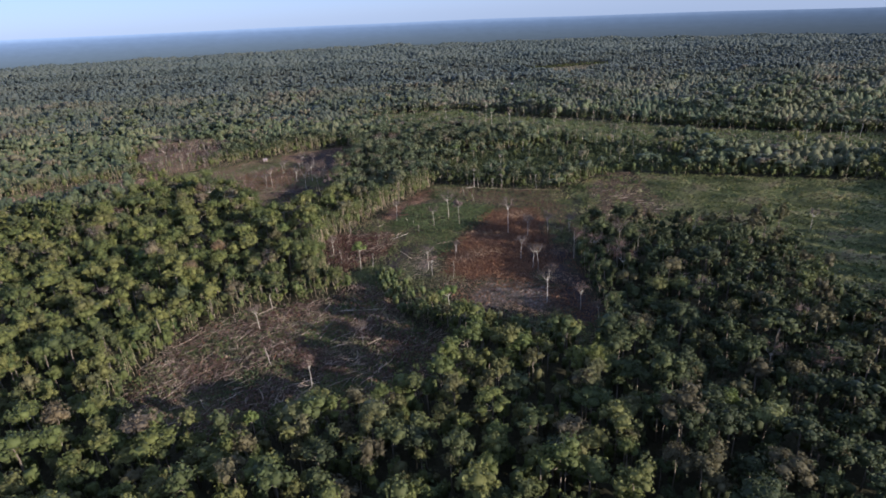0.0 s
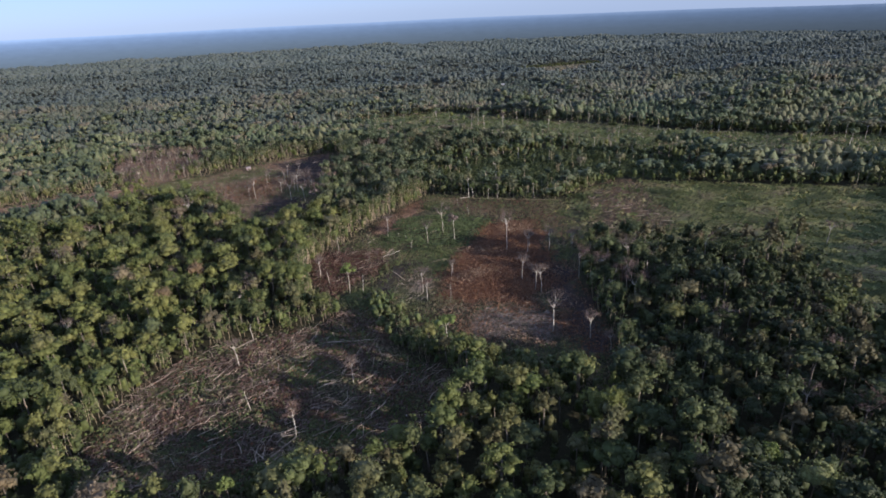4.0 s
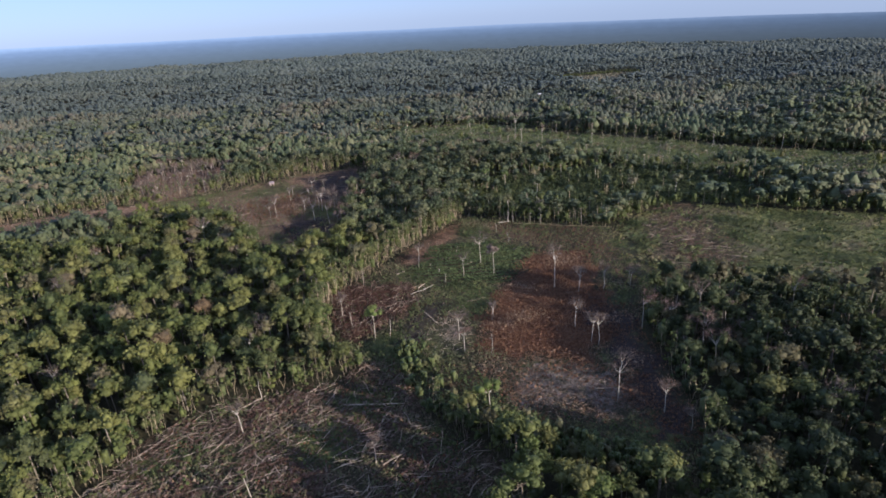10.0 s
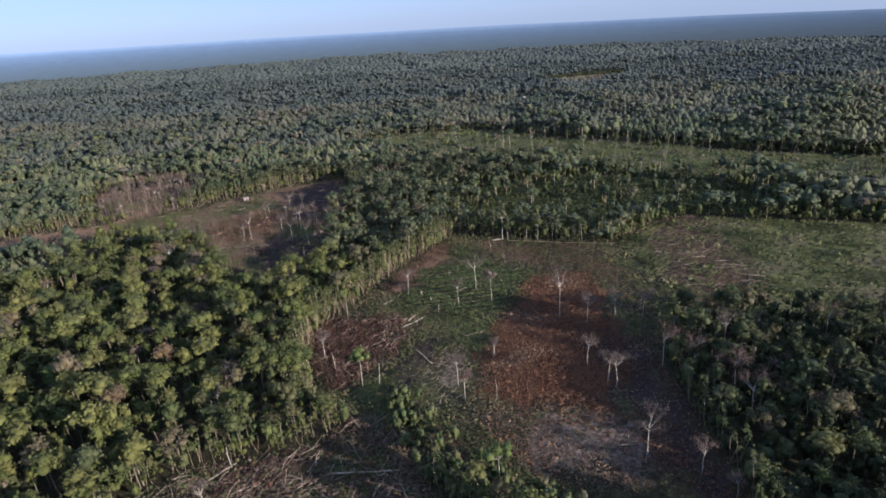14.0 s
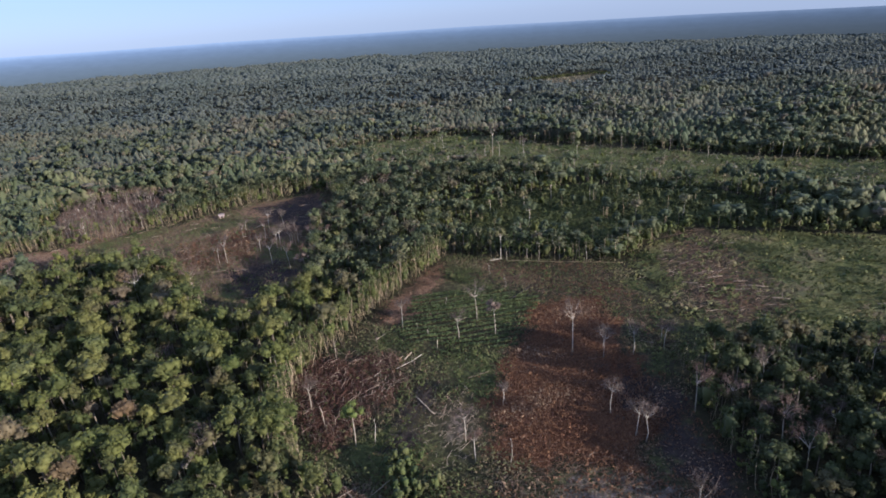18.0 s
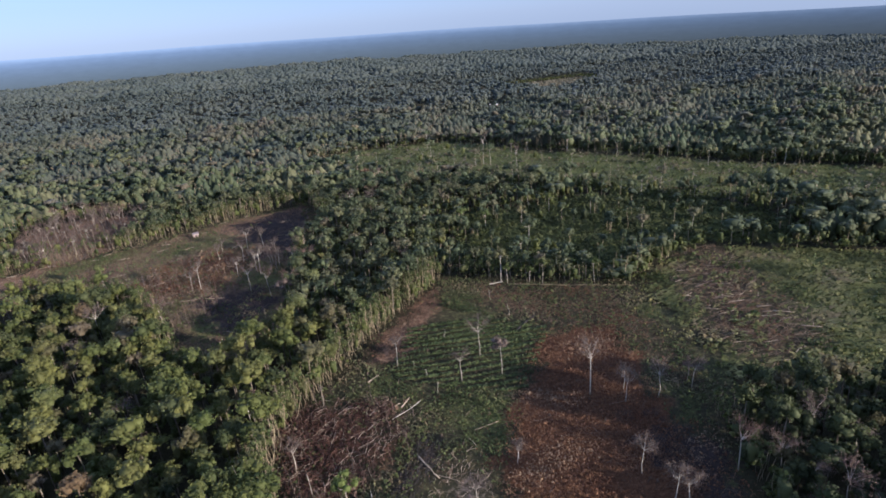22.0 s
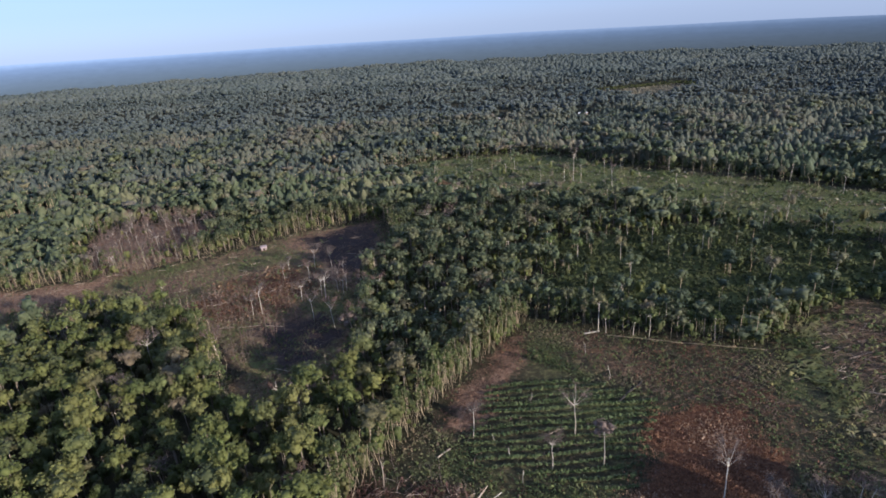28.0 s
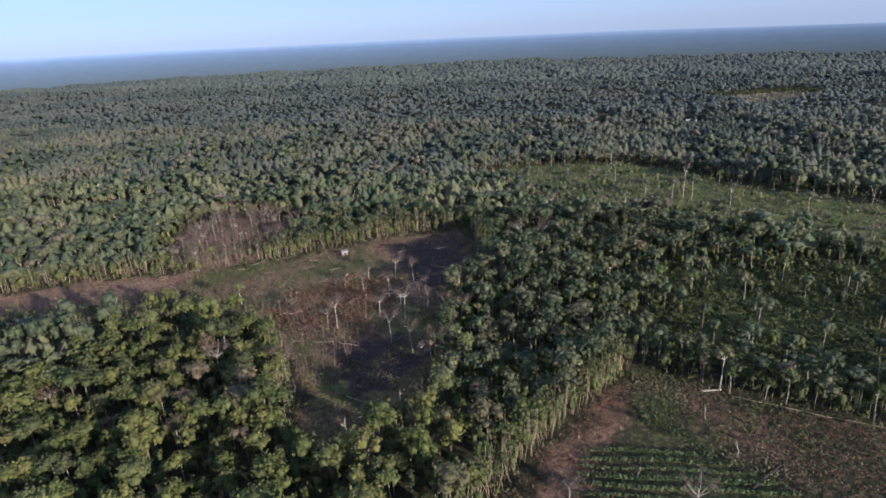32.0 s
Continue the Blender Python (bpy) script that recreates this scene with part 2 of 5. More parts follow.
FAR_CLEARING = [(-106, 723), (-76, 747), (30, 754), (64, 724), (98, 680), (154, 640), (200, 605), (241, 570), (320, 520), (430, 480), (410, 420), (260, 450), (188, 487), (151, 506), (117, 539), (73, 569), (20, 600), (-44, 634), (-80, 690)]
FAR_BARE = [(-78, 664), (-54, 688), (-36, 664), (-50, 642)]
FAR_FIELD = [(160, 1225), (354, 1292), (365, 1195), (225, 1080)]
LEFT_STRIP = [(-480, 596), (-410, 600), (-360, 636), (-366, 650), (-420, 616), (-480, 610)]
CROP_FIELD = [(-24, 366), (-7, 380), (34, 352), (15, 311), (-27, 324), (-31, 333)]
RUST_FIELD = [(30, 350), (60, 347), (58, 300), (54, 262), (38, 243), (10, 248), (-3, 260), (4, 290), (12, 312)]
UPPER_FIELD = [(2, 406), (24, 400), (72, 384), (75, 345), (76, 306), (68, 300), (60, 346), (36, 352), (14, 384)]
SLASH_HEAP = [(-70, 306), (-58, 320), (-32, 314), (-26, 299), (-38, 280), (-52, 262), (-62, 278)]
ASH = [[(-24, 270), (-15, 285), (-6, 288), (-3, 268), (-6, 252), (-19, 252)], [(-5, 244), (13, 248), (34, 250), (56, 236), (54, 214), (36, 210), (14, 211), (3, 226)]]
CHARRED = [(-22, 295), (-35, 262), (-30, 256), (-16, 289)]
BARE = [[(3, 408), (40, 388), (42, 350), (20, 366), (4, 378)], [(-6, 404), (-8, 386), (-20, 354), (-31, 340), (-43, 343), (-41, 352), (-27, 378), (-9, 404)], [(-345, 446), (-331, 456), (-292, 474), (-240, 490), (-236, 476), (-258, 452), (-300, 432), (-335, 424)], [(-212, 478), (-160, 520), (-120, 560), (-130, 480), (-170, 448)], [(122, 420), (147, 416), (138, 375), (140, 345), (130, 318), (100, 308), (90, 330), (100, 385)]]
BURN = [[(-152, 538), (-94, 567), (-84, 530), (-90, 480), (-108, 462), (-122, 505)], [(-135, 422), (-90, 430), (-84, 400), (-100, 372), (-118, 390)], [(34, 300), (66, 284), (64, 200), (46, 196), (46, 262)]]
HOUSE_RUST = [(-185, 434), (-168, 470), (-140, 492), (-116, 486), (-108, 452), (-120, 430), (-140, 420)]


def inside(poly, x, y):
    """Which of the places x, y lie in the outline poly."""
    hit = np.zeros(np.shape(x), bool)
    px, py = np.array(poly, float).T
    for i in range(len(px)):
        x0, y0, x1, y1 = px[i - 1], py[i - 1], px[i], py[i]
        cross = (y0 > y) != (y1 > y)
        hit ^= cross & (x < (x1 - x0) * (y - y0) / (y1 - y0 + 1e-12) + x0)
    return hit


def edge_distance(poly, x, y):
    p = np.array(poly, float)
    best = np.full(np.shape(x), 1e9)
    for i in range(len(p)):
        a, d = p[i - 1], p[i] - p[i - 1]
        s = np.clip(((x - a[0]) * d[0] + (y - a[1]) * d[1]) / (d @ d), 0, 1)
        best = np.minimum(best, np.hypot(x - a[0] - s * d[0], y - a[1] - s * d[1]))
    return best


def soft(poly, x, y, width=3.0):
    x, y = x + 3.5 * np.sin(y * 0.23 + np.sin(x * 0.17)) + 2 * np.sin(y * 0.61), y + 3.5 * np.sin(x * 0.19 + 1.7 * np.sin(y * 0.13)) + 2 * np.sin(x * 0.53 + 1)
    d = edge_distance(poly, x, y)
    return np.clip(0.5 + np.where(inside(poly, x, y), d, -d) / (2 * width), 0, 1)


def cleared(x, y, margin=0.0):
    out = np.zeros(np.shape(x), bool)
    for poly in (SLASH, FIELD, HOUSE_CLEARING, DEAD_PATCH, REGROWTH, FAR_CLEARING, FAR_FIELD, LEFT_STRIP):
        m = inside(poly, x, y)
        if margin:
            m |= edge_distance(poly, x, y) < margin
        out |= m
    for hx, hy, r in ((9, 976, 12), (8, 958, 13), (6, 938, 12), (120, 973, 20), (118, 952, 18), (116, 930, 15), (142, 965, 14), (160, 958, 13), (27, 969, 11), (44, 963, 10), (-24, 222, 14)):
        out |= np.hypot(x - hx, y - hy) < r
    return out


def land(x, y):
    """How the land far off lies: level near the clearings, falling gently towards the east further on."""
    k = np.clip((np.asarray(y, float) - 560) / 900, 0, 1)
    return -0.017 * np.asarray(x, float) * k * k * (3 - 2 * k)


# ---- mesh helpers ----


def quad_mesh(name, verts, quads, mat, attrs=None, smooth=False):
    verts, quads = np.asarray(verts, np.float32), np.asarray(quads, np.int32)
    me = bpy.data.meshes.new(name)
    me.vertices.add(len(verts))
    me.vertices.foreach_set("co", verts.ravel())
    me.loops.add(quads.size)
    me.loops.foreach_set("vertex_index", quads.ravel())
    me.polygons.add(len(quads))
    me.polygons.foreach_set("loop_start", np.arange(0, quads.size, 4, dtype=np.int32))
    if smooth:
        me.polygons.foreach_set("use_smooth", np.ones(len(quads), bool))
    for key, values in (attrs or {}).items():
        me.attributes.new(key, "FLOAT", "POINT").data.foreach_set("value", np.asarray(values, np.float32))
    me.materials.append(mat)
    me.update(calc_edges=True)
    return me


def part(name, me, parent, label=""):
    ob = new(name, me)
    ob.parent = parent
    return tagged(ob, label)


def join(pieces):
    verts, quads, n = [], [], 0
    for v, q in pieces:
        verts.append(v)
        quads.append(np.asarray(q) + n)
        n += len(v)
    return np.concatenate(verts), np.concatenate(quads)


def scatter(shape, xy, turn, size, tint, z=0.0, tall=None):
    """Many copies of one shape, as one set of vertices: place, turn, size and tint for each."""
    v, q = shape
    n = len(xy)
    c, s = np.cos(turn)[:, None], np.sin(turn)[:, None]
    tall = size if tall is None else tall
    out = np.stack([(v[:, 0] * c - v[:, 1] * s) * size[:, None] + xy[:, :1], (v[:, 0] * s + v[:, 1] * c) * size[:, None] + xy[:, 1:2],
                    v[:, 2] * tall[:, None] + np.broadcast_to(z, n)[:, None]], -1).reshape(-1, 3)
    quads = (np.asarray(q)[None] + (np.arange(n) * len(v))[:, None, None]).reshape(-1, 4)
    return out, quads, np.repeat(tint, len(v))


def stuff(name, sets, mat, label, category, smooth=False):
    verts, quads = join([(v, q) for v, q, _ in sets])
    me = quad_mesh(name, verts, quads, mat, {"tint": np.concatenate([t for _, _, t in sets])}, smooth)
    return tagged(new(name, me), label, category, kind="stuff")


def tube(points, radii, sides=6, cap=True):
    p, r = np.asarray(points, float), np.asarray(radii, float)
    if cap:
        p = np.concatenate([p[:1], p, p[-1:]])
        r = np.concatenate([[r[0] * 0.05], r, [r[-1] * 0.05]])
    t = np.gradient(p, axis=0)
    t[0], t[-1] = t[min(1, len(t) - 1)], t[-2]
    t /= np.linalg.norm(t, axis=1, keepdims=True) + 1e-9
    ref = np.array([0.0, 0.0, 1.0]) if abs(t[len(t) // 2][2]) < 0.8 else np.array([1.0, 0.0, 0.0])
    u = np.cross(t, ref)
    u /= np.linalg.norm(u, axis=1, keepdims=True) + 1e-9
    w = np.cross(t, u)
    a = np.arange(sides) * 2 * math.pi / sides
    ring = p[:, None] + r[:, None, None] * (np.cos(a)[None, :, None] * u[:, None] + np.sin(a)[None, :, None] * w[:, None])
    quads = [(i * sides + j, i * sides + (j + 1) % sides, (i + 1) * sides + (j + 1) % sides, (i + 1) * sides + j)
             for i in range(len(p) - 1) for j in range(sides)]
    return ring.reshape(-1, 3), np.array(quads)


def leaves(rng, centres, normals, size, wild=0.32):
    """Folded, pointed leaf sprays at the given places, facing roughly along the normals."""
    n = len(centres)
    nrm = normals + rng.normal(0, wild, (n, 3))
    nrm /= np.linalg.norm(nrm, axis=1, keepdims=True)
    a = np.cross(nrm, rng.normal(0, 1, (n, 3)))
    a /= np.linalg.norm(a, axis=1, keepdims=True) + 1e-9
    b = np.cross(nrm, a)
    s = (size * rng.uniform(0.65, 1.4, n))[:, None]
    v = np.stack([centres + a * s - nrm * s * 0.3, centres + b * s * 0.7 + nrm * s * 0.12, centres - a * s - nrm * s * 0.3, centres - b * s * 0.7 + nrm * s * 0.12], 1)
    return v.reshape(-1, 3), np.arange(4 * n).reshape(-1, 4)


def blob(rng, centre, rx, rz, level=1):
    """A lumpy closed body of 6 or 24 quads."""
    if level == 1:
        g = np.linspace(-1, 1, 3)
    else:
        g = np.linspace(-1, 1, 2)
    verts, quads, index = [], [], {}
    for axis in range(3):
        for side in (-1.0, 1.0):
            for i in range(len(g) - 1):
                for j in range(len(g) - 1):
                    q = []
                    for da, db in ((0, 0), (1, 0), (1, 1), (0, 1)):
                        p = [0.0, 0.0, 0.0]
                        p[axis], p[(axis + 1) % 3], p[(axis + 2) % 3] = side, g[i + da], g[j + db]
                        key = tuple(p)
                        if key not in index:
                            index[key] = len(verts)
                            verts.append(p)
                        q.append(index[key])
                    quads.append(q if side > 0 else q[::-1])
    v = np.array(verts)
    v /= np.linalg.norm(v, axis=1, keepdims=True)
    v *= rng.uniform(0.8, 1.15, (len(v), 1))
    return v * (rx, rx, rz) + centre, np.array(quads)


def crown(rng, radius, base, top, puffs, per_puff, leaf, core=1, spread=0.62, body=None):
    """A crown of rounded leafy clumps. core: fineness of a middle body, body: of one in each clump. Returns the mesh data and the clumps' centres."""
    mid, half = (base + top) / 2, (top - base) / 2
    d = rng.normal(0, 1, (puffs, 3))
    d[:, 2] = np.abs(d[:, 2]) * 0.9 - 0.25
    d /= np.linalg.norm(d, axis=1, keepdims=True)
    centres = d * (radius * spread, radius * spread, half * spread) * rng.uniform(0.75, 1.2, (puffs, 1)) + (0, 0, mid)
    pieces = []
    for c in centres:
        pr = radius * rng.uniform(0.30, 0.52)
        n = rng.normal(0, 1, (per_puff, 3))
        n[:, 2] = np.where(n[:, 2] < -0.3, -n[:, 2], n[:, 2])
        n += 0.35 * (c - (0, 0, mid)) / max(radius, 0.1)
        n /= np.linalg.norm(n, axis=1, keepdims=True)
        pos = c + n * pr * (1, 1, 0.8) * rng.uniform(0.85, 1.12, (per_puff, 1))
        if per_puff:
            pieces.append(leaves(rng, pos, n, leaf))
        if body is not None:
            pieces.append(blob(rng, c, pr * 0.85, pr * 0.7, body))
    if core is not None:
        pieces.append(blob(rng, (0, 0, mid - half * 0.1), radius * 0.66, half * 0.7, core))
    return join(pieces), centres


def leafy_lobe(rng, centre, rx, rz, sprays, leaf, fine=1):
    """A ragged leaf mass: tufts of small leaf sprays standing out from an uneven body."""
    v, q = blob(rng, (0, 0, 0), 1.0, 1.0, fine)
    tufts = max(4, sprays // 4)
    t = rng.normal(0, 1, (tufts, 3)) + (0, 0, 0.5)
    t /= np.linalg.norm(t, axis=1, keepdims=True)
    t = (t * rng.uniform(0.55, 1.04, (tufts, 1)))[np.arange(sprays) % tufts]
    n = rng.normal(0, 1, (sprays, 3)) + t * 0.8
    n /= np.linalg.norm(n, axis=1, keepdims=True)
    pos = (t + n * rng.uniform(0.06, 0.24, (sprays, 1))) * (rx, rx, rz) + centre
    return join([(v * (rx * 0.62, rx * 0.62, rz * 0.62) + centre, q), leaves(rng, pos, n + t * 0.5 + (0, 0, 0.25), leaf, 0.8)])


def lobed_crown(rng, radius, base, top, lobes, sprays, leaf, open_head=False, fine=1):
    """A crown of a broad head and several overlapping lobes round it. open_head: lobes stand apart on boughs."""
    mid, half = (base + top) / 2, (top - base) / 2
    a = np.arange(lobes) * 6.28 / lobes + rng.normal(0, 0.4, lobes)
    reach = radius * rng.uniform(0.4, 0.56, lobes) * (1.2 if open_head else 1.0)
    centres = np.c_[np.cos(a) * reach, np.sin(a) * reach, mid + half * rng.uniform(-0.45, 0.25, lobes)]
    rad = radius * rng.uniform(0.4, 0.58, lobes) * (0.8 if open_head else 1.0)
    pieces = [leafy_lobe(rng, c, r, min(r * 0.85, half * 0.66), sprays, leaf, fine) for c, r in zip(centres, rad)]
    head = (rng.normal(0, radius * 0.1), rng.normal(0, radius * 0.1), mid + half * 0.16)
    pieces.append(leafy_lobe(rng, head, radius * (0.5 if open_head else 0.74), half * 0.82, int(sprays * 2.4), leaf, fine))
    return join(pieces), np.concatenate([centres, [head]])


def lump_crown(rng, radius, base, top, lobes, sprays=0, leaf=0.7, fine=0):
    """A simpler crown for trees that stand far off: a body, a few lobes, loose sprays round them."""
    mid, half = (base + top) / 2, (top - base) / 2
    a = np.arange(lobes) * 6.28 / max(lobes, 1) + rng.normal(0, 0.5, lobes)
    reach = radius * rng.uniform(0.35, 0.7, lobes)
    heads = np.c_[np.cos(a) * reach, np.sin(a) * reach, mid + half * rng.uniform(-0.55, 0.5, lobes)]
    pieces = [blob(rng, (0, 0, mid), radius * 0.66, half * 0.85, fine)]
    pieces += [blob(rng, h, radius * rng.uniform(0.28, 0.42), half * rng.uniform(0.3, 0.46), 0) for h in heads]
    if sprays:
        w = rng.normal(0, 1, (sprays, 3)) + (0, 0, 0.3)
        w /= np.linalg.norm(w, axis=1, keepdims=True)
        at = np.where((np.arange(sprays) % 2 == 0)[:, None], heads[rng.integers(0, lobes, sprays)] + w * (radius * 0.34, radius * 0.34, half * 0.4), w * (radius * 0.72, radius * 0.72, half * 0.95) + (0, 0, mid))
        pieces.append(leaves(rng, at, w + (0, 0, 0.4), leaf, 0.6))
    return join(pieces)


def bent_trunk(rng, height, r0, r1, sides=6, bend=0.5, segs=3):
    k = np.linspace(0, 1, segs + 1)
    off = np.cumsum(rng.normal(0, bend / segs, (segs + 1, 2)), axis=0)
    off -= off[0]
    pts = np.c_[off * 1.0, k * height]
    pts[0, 2] = -0.3
    return pts, r0 + (r1 - r0) * k ** 0.8


def branches(rng, start, centres, r, sides=4):
    out = []
    for c in centres:
        m = start * 0.45 + c * 0.55 + rng.normal(0, 0.25, 3) - (0, 0, 0.3)
        out.append(tube([start, m, c], [r, r * 0.65, r * 0.25], sides, False))
    return out


def dome(rng, centre, radius, half, sides=6, rings=3):
    """A lumpy rounded leaf mass for trees that stand far off."""
    k = ((-1.0, 0.35), (-0.35, 1.0), (0.45, 0.82), (1.0, 0.12)) if rings == 3 else ((-1.0, 0.5), (0.1, 1.0), (1.0, 0.15))
    v, q = tube([(0, 0, a) for a, _ in k], [r for _, r in k], sides, False)
    v = v * rng.uniform(0.78, 1.2, (len(v), 1))
    return v * (radius, radius, half) + np.asarray(centre, float), q


def lumps(p, length, seed):
    """An irregular rise and fall over the plan, about -1 to 1."""
    r = np.random.default_rng(seed)
    a, f, s = r.uniform(0, 6.28, 11), 6.28 / (length * r.uniform(0.55, 2.2, 11)), r.uniform(0, 6.28, 11)
    wave = np.sin(np.outer(p[:, 0], np.cos(a) * f) + np.outer(p[:, 1], np.sin(a) * f) + s)
    return wave.sum(1) / 3.0


# ---- setting: ground sheet, distant woods ----


def axis_lines(lo, hi, step, reach):
    fine = np.arange(lo, hi + step, step)
    grow = np.cumsum(step * 1.35 ** np.arange(1, 30))
    left, right = lo - grow, hi + grow
    return np.concatenate([left[left > -reach][::-1], fine, right[right < reach]])


def make_ground():
    xs, ys = axis_lines(-420, 380, 4.5, 4800), axis_lines(60, 1300, 4.5, 4800)
    gx, gy = np.meshgrid(xs, ys)
    x, y = gx.ravel(), gy.ravel()
    rng = np.random.default_rng(3)
    clear = cleared(x, y)
    z = np.where(clear, rng.uniform(-0.22, 0.16, len(x)), -0.1) + land(x, y)
    nx, ny = len(xs), len(ys)
    i, j = np.meshgrid(np.arange(nx - 1), np.arange(ny - 1))
    a = (j * nx + i).ravel()
    quads = np.stack([a, a + 1, a + nx + 1, a + nx], 1)
    wave = 0.5 + 0.25 * np.sin(x * 0.11 + 1.3 * np.sin(y * 0.07)) + 0.25 * np.sin(y * 0.13 + 1.1 * np.sin(x * 0.05))
    herb = np.maximum.reduce([soft(SLASH, x, y) * (0.27 + 0.5 * wave), soft(FIELD, x, y) * (0.4 + 0.35 * wave), soft(HOUSE_CLEARING, x, y) * (0.36 + 0.5 * wave),
                              soft(REGROWTH, x, y), soft(FAR_CLEARING, x, y) * (0.75 + 0.3 * wave), soft(CROP_FIELD, x, y) * 0.5, soft(FAR_FIELD, x, y, 8) * 0.6])
    herb = np.maximum(herb, np.clip((x - 80) / 15, 0, 1) * soft(FIELD, x, y) * (0.8 + 0.25 * wave))
    debris = soft(BARE[4], x, y, 14)
    herb = herb * (1 - 0.6 * debris)
    rust = np.maximum.reduce([soft(RUST_FIELD, x, y, 2) * 0.95, soft(UPPER_FIELD, x, y, 6) * (0.36 + 0.35 * wave), soft(SLASH_HEAP, x, y, 2) * 0.6, debris * 0.5, soft(HOUSE_RUST, x, y, 9) * 0.8, soft(FAR_BARE, x, y, 9) * 0.85, soft(DEAD_PATCH, x, y, 5) * 0.5, soft(SLASH, x, y) * 0.4 * (1 - wave), soft(FIELD, x, y) * 0.55 * (1 - wave)])
    rust *= 1 - 0.6 * soft(CROP_FIELD, x, y, 3)
    bare = np.maximum.reduce([soft(BARE[0], x, y, 6) * 0.6] + [soft(b, x, y, 3) * 0.8 for b in BARE[1:4]] + [debris * 0.6] + [soft(FAR_FIELD, x, y, 8) * 0.4, soft(FAR_CLEARING, x, y) * 0.75, soft(LEFT_STRIP, x, y), soft(SLASH, x, y) * 0.3, soft(DEAD_PATCH, x, y, 5) * 0.85, soft(FIELD, x, y) * 0.48, soft(HOUSE_CLEARING, x, y) * 0.72])
    strip = np.maximum(soft(BARE[1], x, y, 6) * 0.9, soft(BARE[2], x, y, 6) * 0.9)
    bare, herb = np.maximum(bare, strip), herb * (1 - 0.75 * strip)
    herb = herb * (1 - 0.9 * soft(RUST_FIELD, x, y, 2)) * (1 - 0.7 * soft(SLASH_HEAP, x, y, 2))
    herb = herb * (1 - 0.5 * soft(UPPER_FIELD, x, y, 5))
    ash = np.maximum.reduce([soft(b, x, y, 9) * k for b, k in zip(ASH, (0.68, 0.66))] + [soft(FAR_FIELD, x, y, 8) * 0.55])
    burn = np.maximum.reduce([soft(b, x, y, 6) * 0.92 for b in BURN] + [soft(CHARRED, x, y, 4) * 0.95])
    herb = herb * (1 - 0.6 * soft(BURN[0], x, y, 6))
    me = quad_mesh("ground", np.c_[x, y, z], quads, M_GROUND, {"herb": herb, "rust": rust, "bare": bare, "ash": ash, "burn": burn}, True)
    tagged(new("ground", me), "brown forest soil with green, rusty and burnt clearings", "ground", kind="structure")


def make_backdrop():
    m = bpy.data.materials.new("distant_haze")
    m.use_nodes = True
    nt = m.node_tree
    nt.nodes.remove(nt.nodes["Principled BSDF"])
    # Glowing ring; haze is painted in, paler upwards and brighter to the west.
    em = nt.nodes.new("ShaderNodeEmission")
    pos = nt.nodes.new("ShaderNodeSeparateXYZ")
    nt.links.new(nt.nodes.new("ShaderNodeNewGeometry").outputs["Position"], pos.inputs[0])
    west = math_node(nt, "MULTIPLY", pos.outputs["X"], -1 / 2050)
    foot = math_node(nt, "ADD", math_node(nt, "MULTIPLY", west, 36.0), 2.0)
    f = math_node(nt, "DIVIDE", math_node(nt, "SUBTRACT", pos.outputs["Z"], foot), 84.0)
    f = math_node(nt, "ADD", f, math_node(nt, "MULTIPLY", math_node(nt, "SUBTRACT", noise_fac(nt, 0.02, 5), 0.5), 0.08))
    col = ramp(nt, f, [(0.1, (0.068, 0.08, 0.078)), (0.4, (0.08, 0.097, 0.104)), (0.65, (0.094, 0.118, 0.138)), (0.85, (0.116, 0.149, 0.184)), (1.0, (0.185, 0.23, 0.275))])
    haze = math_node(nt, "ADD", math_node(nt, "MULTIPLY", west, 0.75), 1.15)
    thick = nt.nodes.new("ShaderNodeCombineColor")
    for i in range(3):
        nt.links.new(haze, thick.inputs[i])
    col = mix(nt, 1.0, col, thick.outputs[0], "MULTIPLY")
    flat = nt.nodes.new("ShaderNodeMapping")
    flat.inputs["Scale"].default_value = (0.03, 0.03, 0.16)
    nt.links.new(nt.nodes.new("ShaderNodeNewGeometry").outputs["Position"], flat.inputs["Vector"])
    grain = math_node(nt, "ADD", math_node(nt, "MULTIPLY", noise_fac(nt, 1.0, 7, 0.7, flat.outputs[0]), 0.3), 0.85)
    comb = nt.nodes.new("ShaderNodeCombineColor")
    for i in range(3):
        nt.links.new(grain, comb.inputs[i])
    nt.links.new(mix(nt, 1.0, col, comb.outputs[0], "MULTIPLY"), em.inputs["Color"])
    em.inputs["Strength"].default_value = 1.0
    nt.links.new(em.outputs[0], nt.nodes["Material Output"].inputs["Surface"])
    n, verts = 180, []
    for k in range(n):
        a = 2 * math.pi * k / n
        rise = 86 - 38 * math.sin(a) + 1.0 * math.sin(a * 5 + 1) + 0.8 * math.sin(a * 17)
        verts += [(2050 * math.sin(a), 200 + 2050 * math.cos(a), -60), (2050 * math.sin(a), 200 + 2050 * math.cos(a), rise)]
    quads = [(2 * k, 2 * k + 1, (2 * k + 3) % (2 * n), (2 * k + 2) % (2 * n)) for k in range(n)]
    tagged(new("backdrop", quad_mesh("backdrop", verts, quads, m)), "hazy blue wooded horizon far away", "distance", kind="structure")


make_ground()
make_backdrop()

# ---- forest ----
RNG = np.random.default_rng(11)


def jittered(x0, x1, y0, y1, step, rng, jitter=0.5):
    gx, gy = np.meshgrid(np.arange(x0, x1, step), np.arange(y0, y1, step))
    p = np.c_[gx.ravel(), gy.ravel()]
    return p + rng.uniform(-jitter, jitter, p.shape) * step


